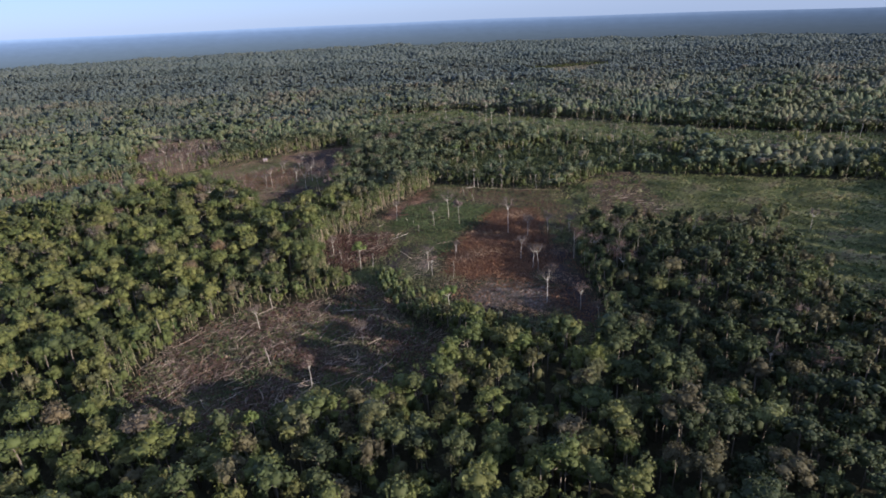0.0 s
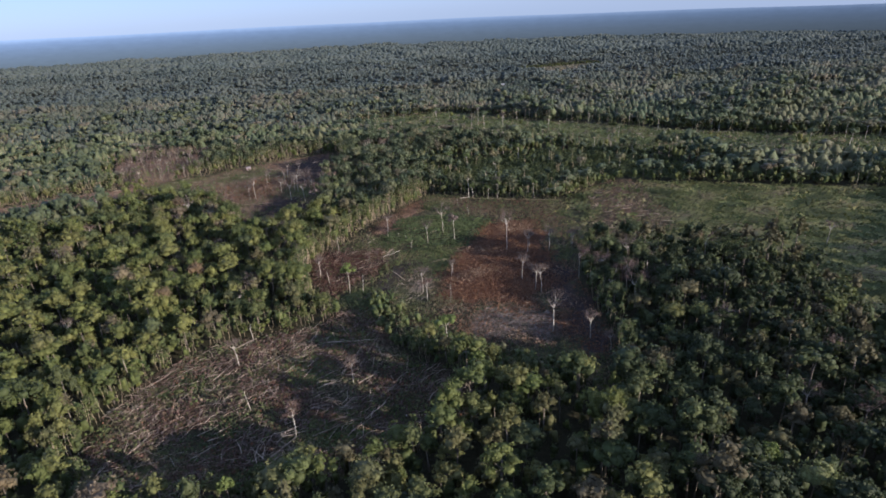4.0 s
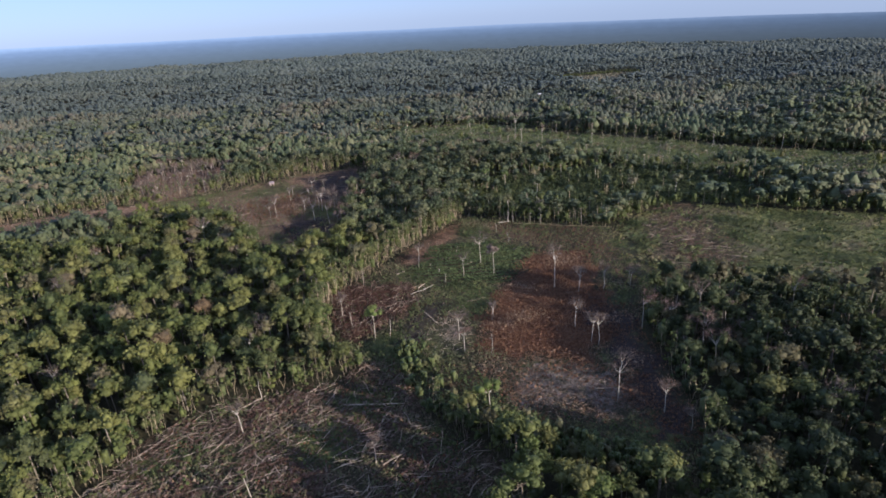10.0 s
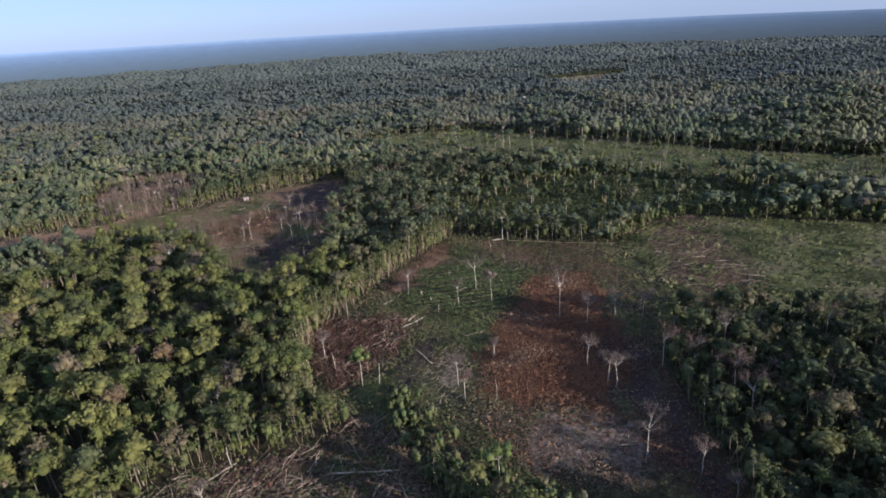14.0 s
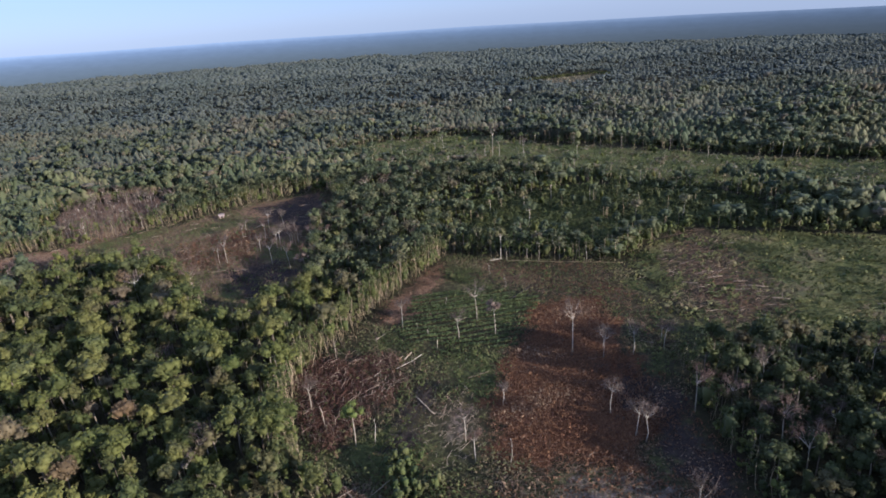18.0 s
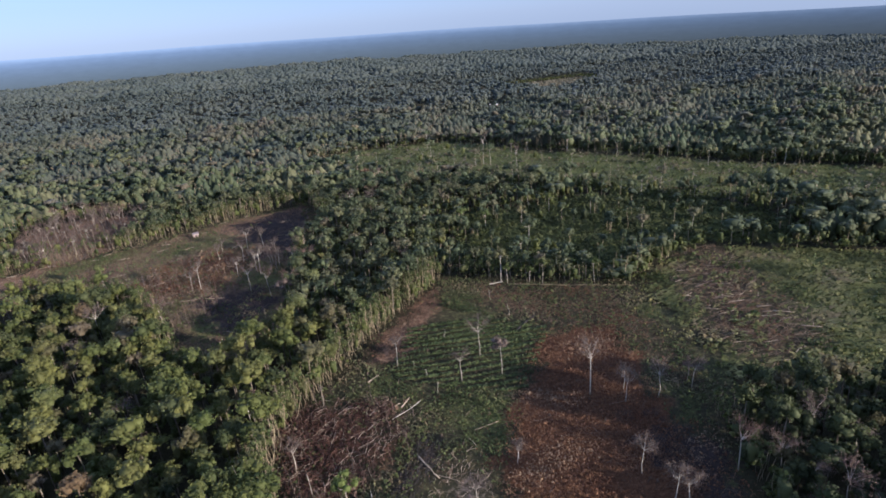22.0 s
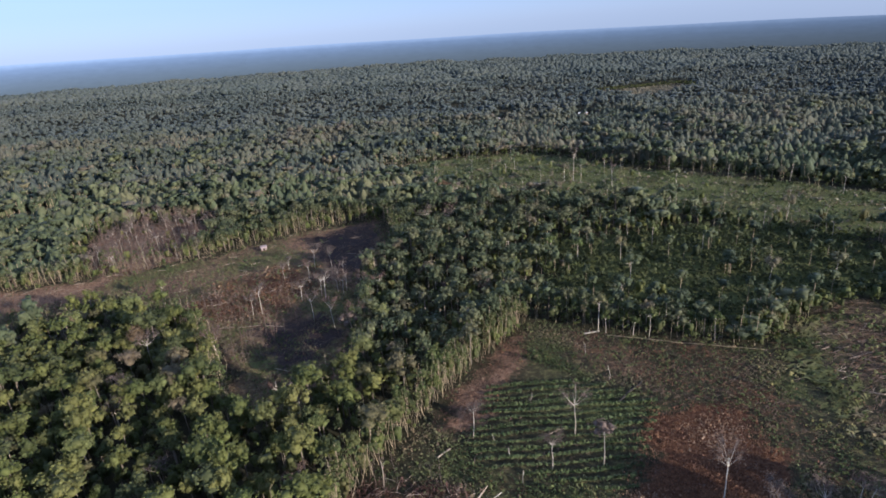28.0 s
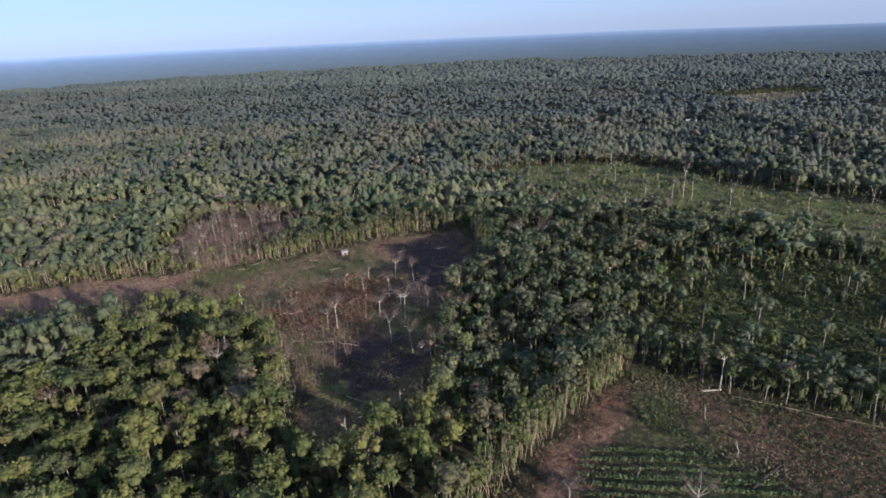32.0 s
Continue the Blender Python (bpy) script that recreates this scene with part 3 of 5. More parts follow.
def wedge(p, a=0.81, b=30):
    x, y = p[:, 0], p[:, 1]
    return (x < a * y + b) & (x > -np.maximum(a * y + b, 1.24 * (y - 215) + 70))


def shade_of(p, rng, scale=1.0):
    """Which kind of tree stands where: neighbours are often alike."""
    return np.mod(0.42 + 0.28 * swell(p, scale * 1.3) + rng.normal(0, 0.2, len(p)), 1.0)


def swell(p, scale=1.0):
    """A slow rise and fall of the canopy over the plan."""
    x, y = p[:, 0] / scale, p[:, 1] / scale
    return np.sin(x * 0.051 + 2.1 * np.sin(y * 0.037)) * 0.5 + np.sin(y * 0.083 + 1.6 * np.sin(x * 0.061 + 1)) * 0.35 + np.sin(x * 0.19 + y * 0.13) * 0.25


# full trees: crowns on bent trunks with limbs, eight forms, built once
FORMS, PLAIN_FORMS = [], []
#        crown radius, height, depth of the crown, lobes, lobes apart
SHAPES = ((4.7, 15.5, 6.6, 5, 0), (4.1, 14.0, 6.0, 4, 0), (3.5, 15.0, 7.2, 4, 0), (2.9, 13.0, 6.6, 3, 0),
          (4.6, 16.5, 6.6, 5, 1), (3.8, 15.2, 7.4, 4, 1), (3.1, 12.5, 5.4, 3, 0), (5.1, 16.2, 5.8, 6, 1))
for k, (radius, top, deep, lobes, apart) in enumerate(SHAPES):
    rng = np.random.default_rng(100 + k)
    base = top - deep
    leaf_data, centres = lobed_crown(rng, radius, base, top, lobes, 70, 0.31, apart)
    pts, rad = bent_trunk(rng, (base + top) / 2, 0.24, 0.13)
    trunk_data = tube(pts, rad, 6)
    limb_data = join(branches(rng, pts[-2] * 0.7 + pts[-1] * 0.3, centres[:5], 0.10))
    FORMS.append((leaf_data, trunk_data, limb_data))
    PLAIN_FORMS.append(lobed_crown(np.random.default_rng(100 + k), radius, base, top, lobes, 32, 0.44, apart, 0)[0])
FORM_MESHES = []
for leaf_data, trunk_data, limb_data in FORMS:
    FORM_MESHES.append((quad_mesh("crown", *leaf_data, M_LEAF, None, True), quad_mesh("trunk", *trunk_data, M_BARK, None, True), quad_mesh("branch_fork", *limb_data, M_BARK, None, True)))


def forest_tree(form, x, y, size, tall, turn):
    top = tagged(new("forest_tree"), TREE_LABELS[form], "tree", "trees of the forest")
    crown_me, trunk_me, fork_me = FORM_MESHES[form]
    part("crown", crown_me, top)
    part("branch_fork", fork_me, part("trunk", trunk_me, top))
    top.location, top.rotation_euler, top.scale = (x, y, 0), (0, 0, turn), (size, size, tall)
    return top


TREE_LABELS = ["broad green rainforest tree with clumped crown", "tall green forest tree with uneven crown", "rounded dense green forest tree", "forest tree with several leafy clumps",
               "slender-stemmed forest tree with wide crown", "bushy green tree in closed forest", "forest tree with domed leafy crown", "green forest tree with ragged crown"]

# trees that stand out by their crowns: place, crown radius, leaves
STANDING_OUT = (
    (85, 126, 5.4, "pale"), (78, 134, 3.4, "lime"), (-59, 137, 2.5, "lime"), (-24, 138, 5.6, "olive"), (-42, 141, 5.3, "olive"), (24, 170, 5.0, "lime"), (45, 154, 3.8, "olive"), (121, 194, 2.5, "lime"),
    (-120, 144, 4.6, "tan"), (-12, 150, 3.7, "olive"), (9, 186, 3.5, "lime"), (-146, 373, 4.1, "pale"), (-139, 355, 3.9, "pale"), (-169, 393, 4.5, "tan"), (-220, 404, 5.5, "pale"), (-209, 410, 5.3, "pale"))
STANDING_OUT += (
    (-189, 425, 6.0, "pale"), (-214, 365, 5.4, "pale"), (-90, 359, 2.9, "pale"), (-148, 324, 5.1, "pale"), (-67, 405, 3.7, "pale"), (-105, 322, 3.6, "lime"), (-71, 377, 5.1, "olive"),
    (-76, 331, 3.3, "pale"), (-197, 337, 4.7, "olive"), (-151, 271, 7.0, "lime"), (-122, 252, 4.8, "tan"), (-89, 299, 4.7, "lime"), (-168, 309, 6.0, "pale"), (-198, 313, 6.0, "tan"), (-116, 278, 4.3, "tan"), (4, 196, 2.8, "lime"))
near = jittered(-440, 440, 60, 580, 6.9, RNG, 0.62)
near = near[wedge(near) & ((near[:, 1] < 370) | (np.abs(near[:, 0] + 75) < 150)) & ~cleared(near[:, 0], near[:, 1], 1.6)]
for x, y, r, _ in STANDING_OUT:
    near = near[np.hypot(near[:, 0] - x, near[:, 1] - y) > r * 0.75]
n = len(near)
turn, size, tint = RNG.uniform(0, 6.28, n), 0.5 + 1.1 * RNG.beta(1.7, 2.2, n), shade_of(near, RNG)
# Yellower, brighter leaf tints on the west side imitate sunlit crowns.
sun_tinted = ((near[:, 0] < -30) & (near[:, 1] < 372)) | ((near[:, 0] < -110) & (near[:, 1] < 445))
tint[sun_tinted] = RNG.choice([0.17, 0.2, 0.14, 0.32, 0.34, 0.6, 0.64, 0.86, 0.86, 0.96, 0.2, 0.5], sun_tinted.sum()) + RNG.normal(0, 0.025, sun_tinted.sum())
# Brownish trees; darker tints also put shade into the eastern wood's leaves.
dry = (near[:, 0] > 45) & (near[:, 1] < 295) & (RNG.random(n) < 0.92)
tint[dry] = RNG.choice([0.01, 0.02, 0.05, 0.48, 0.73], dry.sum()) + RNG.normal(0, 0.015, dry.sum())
deep_wood = (near[:, 1] > 372) & ~sun_tinted
tint[deep_wood] = RNG.uniform(0.02, 0.98, deep_wood.sum())
tint = np.clip(tint, 0.005, 0.995)
tall = size ** 0.55 * RNG.uniform(0.72, 1.16, n) * (1 + 0.12 * swell(near))
form = RNG.integers(0, 8, n)
# younger, lower growth along the edge of the burnt field
young = (near[:, 0] > 58) & (near[:, 0] < 105) & (near[:, 1] > 190) & (near[:, 1] < 268)
low_growth = np.clip(0.66 + 0.34 * (near[young, 0] - 64) / 22, 0.66, 1)
tall[young] *= low_growth
size[young] *= low_growth
back_edge = (near[:, 0] > 75) & (near[:, 1] > 250) & (near[:, 1] < 300)
tall[back_edge] *= 1.18
# the stretch below the flight line: trees of their own
order = np.argsort(np.hypot((near[:, 0] + 20) * 1.0, np.maximum(0, np.abs(near[:, 1] - 215) - 70)))
own = np.zeros(n, bool)
own[order[:300]] = True
for i in np.nonzero(own)[0]:
    forest_tree(int(form[i]), near[i, 0], near[i, 1], size[i], tall[i], turn[i])
crowns, deep_crowns, trunks = [], [], []
for k in range(8):
    s = ~own & (form == k)
    apart = np.hypot(near[:, 0] + 55, near[:, 1] - np.clip(near[:, 1], 100, 340)) > 150
    for shape, t, pile in ((FORMS[k][0], s & ~apart & ~deep_wood, crowns), (PLAIN_FORMS[k], s & apart & ~deep_wood, crowns), (PLAIN_FORMS[k], s & deep_wood, deep_crowns)):
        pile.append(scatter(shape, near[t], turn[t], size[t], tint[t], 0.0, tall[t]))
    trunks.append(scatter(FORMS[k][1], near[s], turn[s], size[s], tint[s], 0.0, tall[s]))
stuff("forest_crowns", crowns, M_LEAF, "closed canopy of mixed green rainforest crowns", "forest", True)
stuff("deep_forest_crowns", deep_crowns, M_WOOD, "grey-green canopy between the field and the hut clearing", "forest", True)
stuff("forest_trunks", trunks, M_BARK, "slender bare trunks under the forest canopy", "trunks", True)

# lower storey between the crowns
low = jittered(-440, 440, 60, 600, 5.6, RNG, 0.6)
low = low[wedge(low) & ~cleared(low[:, 0], low[:, 1], 0.5)]
LOW_FORMS = [lump_crown(np.random.default_rng(200 + k), 2.8, 0.8, 8.2 + k, 3, 18, 0.55) for k in range(3)]
sets = []
for k in range(3):
    p = low[k::3]
    # Lower storey split alike: darkest tints imitate shade in the eastern wood.
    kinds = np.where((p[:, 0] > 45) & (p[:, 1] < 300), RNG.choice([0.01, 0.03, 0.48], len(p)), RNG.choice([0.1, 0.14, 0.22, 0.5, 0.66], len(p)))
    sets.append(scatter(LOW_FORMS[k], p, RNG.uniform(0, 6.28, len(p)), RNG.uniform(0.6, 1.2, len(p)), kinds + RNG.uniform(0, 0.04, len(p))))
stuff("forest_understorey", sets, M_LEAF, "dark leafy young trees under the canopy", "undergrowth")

# mid distance: ragged heads on tall stems
MID, MID_FINE = [], []
for k in range(8):
    rng = np.random.default_rng(300 + k)
    r, top, deep = rng.uniform(2.7, 4.5), rng.uniform(12.5, 15.5), rng.uniform(4.4, 6.8)
    MID.append(lump_crown(rng, r, top - deep, top, 4, 9, 0.7))
    MID_FINE.append(lump_crown(rng, r, top - deep * 1.1, top, 5, 44, 0.5, 0))
mid = jittered(-1000, 840, 370, 940, 7.2, RNG, 1.1)
mid = mid[lumps(mid, 26, 12) + 0.7 * lumps(mid, 80, 32) + RNG.normal(0, 0.4, len(mid)) > -1.15]
mid = mid[wedge(mid) & ((mid[:, 1] > 580) | (np.abs(mid[:, 0] + 75) >= 150)) & ~cleared(mid[:, 0], mid[:, 1], 1.6)]
# Share of haze-coloured crowns rises with distance along y.
hazed = RNG.random(len(mid)) < np.clip((mid[:, 1] - 560) / 360, 0.0, 0.95)
sets, green_sets = [], []
close = mid[:, 1] < 620
for k in range(32):
    p = mid[(hazed if k % 16 < 8 else ~hazed) & (close if k < 16 else ~close)][k % 8::8]
    s = 0.55 + 1.5 * RNG.beta(1.4, 2.2, len(p))
    big = RNG.random(len(p)) < 0.09
    s = np.clip(s * (1 + 0.16 * lumps(p, 45, 9)), 0.5, 2.1) * np.where(big, 1.3, 1)
    rise = np.clip(0.84 + 0.22 * lumps(p, 60, 5) + 0.24 * lumps(p, 160, 8) + 0.08 * lumps(p, 22, 6) + RNG.normal(0, 0.06, len(p)) + 0.25 * big, 0.4, 1.6)
    kinds = np.where(big, 0.12, 0) + np.clip(0.5 + 0.14 * lumps(p, 40, 7) + 0.36 * lumps(p, 150, 13) + RNG.normal(0, 0.08, len(p)), 0.01, 0.86)
    if k % 16 >= 8:
        kinds = np.clip(0.48 + 0.3 * lumps(p, 120, 13) + RNG.normal(0, 0.2, len(p)), 0.005, 0.99)
    (sets if k % 16 < 8 else green_sets).append(scatter((MID_FINE if k < 16 else MID)[k % 8], p, RNG.uniform(0, 6.28, len(p)), s, kinds, land(p[:, 0], p[:, 1]), rise))
stuff("distant_forest_crowns", sets, M_HAZED, "grey-green forest canopy in the middle distance", "forest", True)
stuff("middle_forest_crowns", green_sets, M_WOOD, "green forest canopy beyond the clearings", "forest", True)
# lower growth that fills the gaps of the middle distance
fill = jittered(-1000, 840, 370, 1000, 7.2, RNG, 0.9)
fill = fill[wedge(fill) & ((fill[:, 1] > 590) | (np.abs(fill[:, 0] + 75) >= 150)) & ~cleared(fill[:, 0], fill[:, 1], 13.0)]
FILL = [dome(np.random.default_rng(350 + k), (0, 0, 5.2), 4.6, 5.2, 6, 2) for k in range(4)]
for name, fill_at, fill_mat in (("middle_forest_undergrowth", fill[fill[:, 1] < 680], M_WOOD), ("distant_forest_undergrowth", fill[fill[:, 1] >= 680], M_HAZED)):
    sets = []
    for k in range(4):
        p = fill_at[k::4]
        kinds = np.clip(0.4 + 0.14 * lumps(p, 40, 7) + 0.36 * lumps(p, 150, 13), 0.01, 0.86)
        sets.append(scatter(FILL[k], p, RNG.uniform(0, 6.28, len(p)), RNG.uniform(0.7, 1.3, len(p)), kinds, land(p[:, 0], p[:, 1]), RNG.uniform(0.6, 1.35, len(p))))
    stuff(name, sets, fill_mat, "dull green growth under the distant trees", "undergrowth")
stem = tube([(0, 0, 0), (0.2, 0, 11.5)], [0.19, 0.12], 4, False)
p = mid
stuff("distant_forest_trunks", [scatter(stem, p, RNG.uniform(0, 6, len(p)), np.full(len(p), 1.0), RNG.uniform(0, 1, len(p)), land(p[:, 0], p[:, 1]))], M_POLE, "thin pale trunks of the distant forest", "trunks")

FAR = []
for k in range(6):
    rng = np.random.default_rng(400 + k)
    FAR.append(lump_crown(rng, rng.uniform(3.8, 5.2), 14 - rng.uniform(6.5, 9), 14, 2))
far = jittered(-2100, 1450, 940, 1500, 8.2, RNG, 1.0)
far = far[lumps(far, 36, 12) + RNG.normal(0, 0.5, len(far)) > -1.0]
far = far[wedge(far) & ~cleared(far[:, 0], far[:, 1], 3)]
sets = []
for k in range(6):
    p = far[k::6]
    s = 0.6 + 1.3 * RNG.beta(1.4, 2.2, len(p))
    rise = np.clip(0.9 + 0.15 * lumps(p, 90, 5) + 0.16 * lumps(p, 240, 8) + 0.05 * lumps(p, 30, 6) + RNG.normal(0, 0.05, len(p)) + 0.3 * (RNG.random(len(p)) < 0.07), 0.4, 1.7)
    kinds = np.clip(0.5 + 0.12 * lumps(p, 60, 7) + 0.42 * lumps(p, 200, 13) + RNG.normal(0, 0.06, len(p)), 0.01, 0.9)
    sets.append(scatter(FAR[k], p, RNG.uniform(0, 6.28, len(p)), s, kinds, land(p[:, 0], p[:, 1]), rise))
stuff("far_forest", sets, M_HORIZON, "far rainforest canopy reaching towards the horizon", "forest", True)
FARTHEST = [dome(np.random.default_rng(450 + k), (0, 0, 9.0), 4.6, 5.0, 6, 2) for k in range(6)]
last = jittered(-2600, 2250, 1500, 2300, 13.5, RNG, 0.65)
last = last[wedge(last) & (np.hypot(last[:, 0], last[:, 1] - 200) < 2035)]
sets = []
for k in range(6):
    p = last[k::6]
    s = 1.5 + 1.0 * RNG.beta(1.5, 2.2, len(p))
    rise = np.clip(0.95 + 0.2 * lumps(p, 130, 5) + 0.12 * lumps(p, 420, 8) + RNG.normal(0, 0.07, len(p)), 0.5, 1.4)
    kinds = np.clip(0.5 + 0.28 * lumps(p, 260, 13) + RNG.normal(0, 0.06, len(p)), 0.01, 0.9)
    sets.append(scatter(FARTHEST[k], p, RNG.uniform(0, 6.28, len(p)), s, kinds, land(p[:, 0], p[:, 1]), rise))
# woods beside and behind the flight
side = jittered(-900, 900, -350, 900, 14, RNG, 0.8)
side = side[(~wedge(side) | (side[:, 1] < 60)) & ((np.abs(side[:, 0]) > 205) | (side[:, 1] < -140) | (side[:, 1] > 245))]
for k in range(6):
    p = side[k::6]
    s = RNG.uniform(1.2, 2.0, len(p))
    sets.append(scatter(FARTHEST[k], p, RNG.uniform(0, 6.28, len(p)), s, shade_of(p, RNG), 0.0, s * 0.65))
# the wood below the start of the flight
begin = jittered(-215, 215, -145, 250, 7.6, RNG, 0.7)
begin = begin[(~wedge(begin) | (begin[:, 1] < 60)) & ~cleared(begin[:, 0], begin[:, 1], 1.6)]
begin_sets = []
for k in range(8):
    p = begin[k::8]
    begin_sets.append(scatter(MID[k], p, RNG.uniform(0, 6.28, len(p)), RNG.uniform(1.0, 1.7, len(p)), np.clip(shade_of(p, RNG), 0.01, 0.99), 0.0, RNG.uniform(0.75, 1.15, len(p))))
stuff("starting_wood_crowns", begin_sets, M_LEAF, "green forest canopy below the start of the flight", "forest", True)
under = jittered(-215, 215, -145, 250, 6.6, RNG, 0.7)
under = under[(~wedge(under) | (under[:, 1] < 60)) & ~cleared(under[:, 0], under[:, 1], 1.6)]
stuff("starting_wood_undergrowth", [scatter(FILL[k], under[k::4], RNG.uniform(0, 6.28, len(under[k::4])), RNG.uniform(0.6, 1.1, len(under[k::4])), RNG.uniform(0.05, 0.5, len(under[k::4])), 0.0, RNG.uniform(0.5, 0.95, len(under[k::4]))) for k in range(4)], M_WOOD, "dark green growth below the forest canopy", "undergrowth")
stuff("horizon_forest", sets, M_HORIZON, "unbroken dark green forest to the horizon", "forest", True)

# ---- pole trees along the cleared edges ----
POLES = []
for k in range(5):
    rng = np.random.default_rng(600 + k)
    h = rng.uniform(8.5, 13)
    leaf_data, centres = crown(rng, rng.uniform(0.9, 1.5), h * rng.uniform(0.45, 0.68), h + 0.6, 6, 8, 0.34, None, 0.85)
    pts, rad = bent_trunk(rng, h, 0.085, 0.035, bend=1.6)
    thin_data = crown(rng, 0.8, h * 0.72, h + 0.4, 3, 6, 0.3, None, 0.85)[0]
    POLES.append((leaf_data, tube(pts, rad, 5), thin_data))
POLE_MESHES = [(quad_mesh("crown", *a, M_POLE_LEAF), quad_mesh("crown", *c, M_POLE_LEAF), quad_mesh("trunk", *b, M_POLE, None, True)) for a, b, c in POLES]


def edge_places(poly, step, depth, rng, keep=None):
    out = []
    p = np.array(poly, float)
    for i in range(len(p)):
        a, b = p[i - 1], p[i]
        length = np.linalg.norm(b - a)
        nrm = np.array([-(b - a)[1], (b - a)[0]]) / length
        m = int(length / step)
        q = a + (b - a) * rng.uniform(0, 1, (m, 1)) + nrm * rng.uniform(-depth, depth, (m, 1))
        out.append(q)
    out = np.concatenate(out)
    return out[keep(out)] if keep else out


def rng_keep(q):
    return np.random.default_rng(len(q) + 5).random(len(q))


def outside(q):
    return ~(inside(SLASH, q[:, 0], q[:, 1]) | inside(FIELD, q[:, 0], q[:, 1]) | inside(HOUSE_CLEARING, q[:, 0], q[:, 1]) | inside(REGROWTH, q[:, 0], q[:, 1])) & wedge(q)


edge = np.concatenate([edge_places(SLASH, 0.62, 5, RNG, outside), edge_places(FIELD, 0.9, 4, RNG, lambda q: outside(q) & (q[:, 0] < 110)),
                       edge_places(FIELD, 0.2, 9, RNG, lambda q: outside(q) & (q[:, 0] < 0) & (q[:, 1] > 255)), edge_places(HOUSE_CLEARING, 0.4, 6, RNG, outside)])
n = len(edge)
form, turn, size, tint = RNG.integers(0, 5, n), RNG.uniform(0, 6.28, n), RNG.uniform(0.5, 1.2, n), RNG.uniform(0, 1, n)
size[(edge[:, 0] < 0) & (edge[:, 1] > 262)] *= 1.15
order = np.argsort(np.hypot(edge[:, 0] + 40, edge[:, 1] - 290))
own = np.zeros(n, bool)
own[order[:290]] = True
for i in np.nonzero(own)[0]:
    top = tagged(new("pole_tree"), "thin tan-stemmed pole tree at the forest edge", "tree", "pole trees along the forest edge")
    full, thin, stem_mesh = POLE_MESHES[form[i]]
    part("trunk", stem_mesh, top)
    part("crown", full if edge[i, 0] > -20 or tint[i] < 0.4 else thin, top)
    top.location, top.rotation_euler, top.scale = (*edge[i], 0), (RNG.normal(0, 0.08), RNG.normal(0, 0.08), turn[i]), (size[i],) * 3
a, b = [], []
for k in range(5):
    s = ~own & (form == k)
    leafy = s & (((edge[:, 0] > -78) | (edge[:, 1] < 430)) & ((edge[:, 0] > 0) | (edge[:, 1] < 262)) | (RNG.random(n) < 0.42))
    a.append(scatter(POLES[k][0], edge[leafy], turn[leafy], size[leafy], tint[leafy]))
    thin = s & ~leafy
    a.append(scatter(POLES[k][2], edge[thin], turn[thin], size[thin], tint[thin]))
    b.append(scatter(POLES[k][1], edge[s], turn[s], size[s], tint[s]))
stuff("edge_pole_foliage", a, M_POLE_LEAF, "sparse olive foliage along the forest edge", "foliage")
stuff("edge_pole_stems", b, M_POLE, "dense thin tan stems along the forest edge", "stems", True)

rng = np.random.default_rng(61)
bush_at = np.concatenate([edge_places(poly, step, 5, rng, lambda q: outside(q) & ((q[:, 0] > 0) | (q[:, 1] < 262) | (rng_keep(q) < 0.3))) for poly, step in ((SLASH, 1.2), (FIELD, 1.2), (HOUSE_CLEARING, 7.0), (REGROWTH, 1.2))] + [edge_places(FAR_CLEARING, 0.9, 9, rng, lambda q: ~inside(FAR_CLEARING, q[:, 0], q[:, 1]))] + [edge_places(FAR_FIELD, 0.7, 10, rng)])
EDGE_BUSH = [crown(np.random.default_rng(620 + k), 1.7, 0.3, 5.0, 3, 7, 0.48, None, 0.7, 0)[0] for k in range(3)]
stuff("edge_bushes", [scatter(EDGE_BUSH[k], bush_at[k::3], rng.uniform(0, 6.28, len(bush_at[k::3])), rng.uniform(0.5, 1.5, len(bush_at[k::3])), rng.uniform(0, 0.5, len(bush_at[k::3])), land(bush_at[k::3, 0], bush_at[k::3, 1])) for k in range(3)], M_LEAF, "leafy bushes along the forest edges", "bushes", True)

LOOKS = {"pale": (M_PALE_LEAF, "forest tree with pale yellow-green domed crown"), "lime": (M_LIME, "forest tree with bright lime-green crown"),
         "olive": (M_POLE_LEAF, "broad forest tree with olive-green crown"), "tan": (M_TAN_LEAF, "forest tree with dry tan-brown crown")}
for i, (x, y, radius, look_name) in enumerate(STANDING_OUT):
    rng = np.random.default_rng(1200 + i)
    leaf_mat, text = LOOKS[look_name]
    h = 14.0 + radius * 0.45
    top = tagged(new("forest_tree"), text, "tree", "trees of the forest")
    data, centres = lobed_crown(rng, radius, h - radius * 1.25 - 1.0, h, 6, 90, 0.3)
    part("crown", quad_mesh("crown", *data, leaf_mat, None, True), top)
    pts, rad = bent_trunk(rng, h - radius * 0.5, 0.26, 0.13)
    trunk = part("trunk", quad_mesh("trunk", *tube(pts, rad, 7), M_BARK, None, True), top)
    for c in centres[:5]:
        part("branch", quad_mesh("branch", *branches(rng, pts[-2] * 0.6 + pts[-1] * 0.4, [c], 0.1)[0], M_BARK, None, True), trunk)
    top.location = (x, y, 0)

# ---- trees left standing in the clearings ----


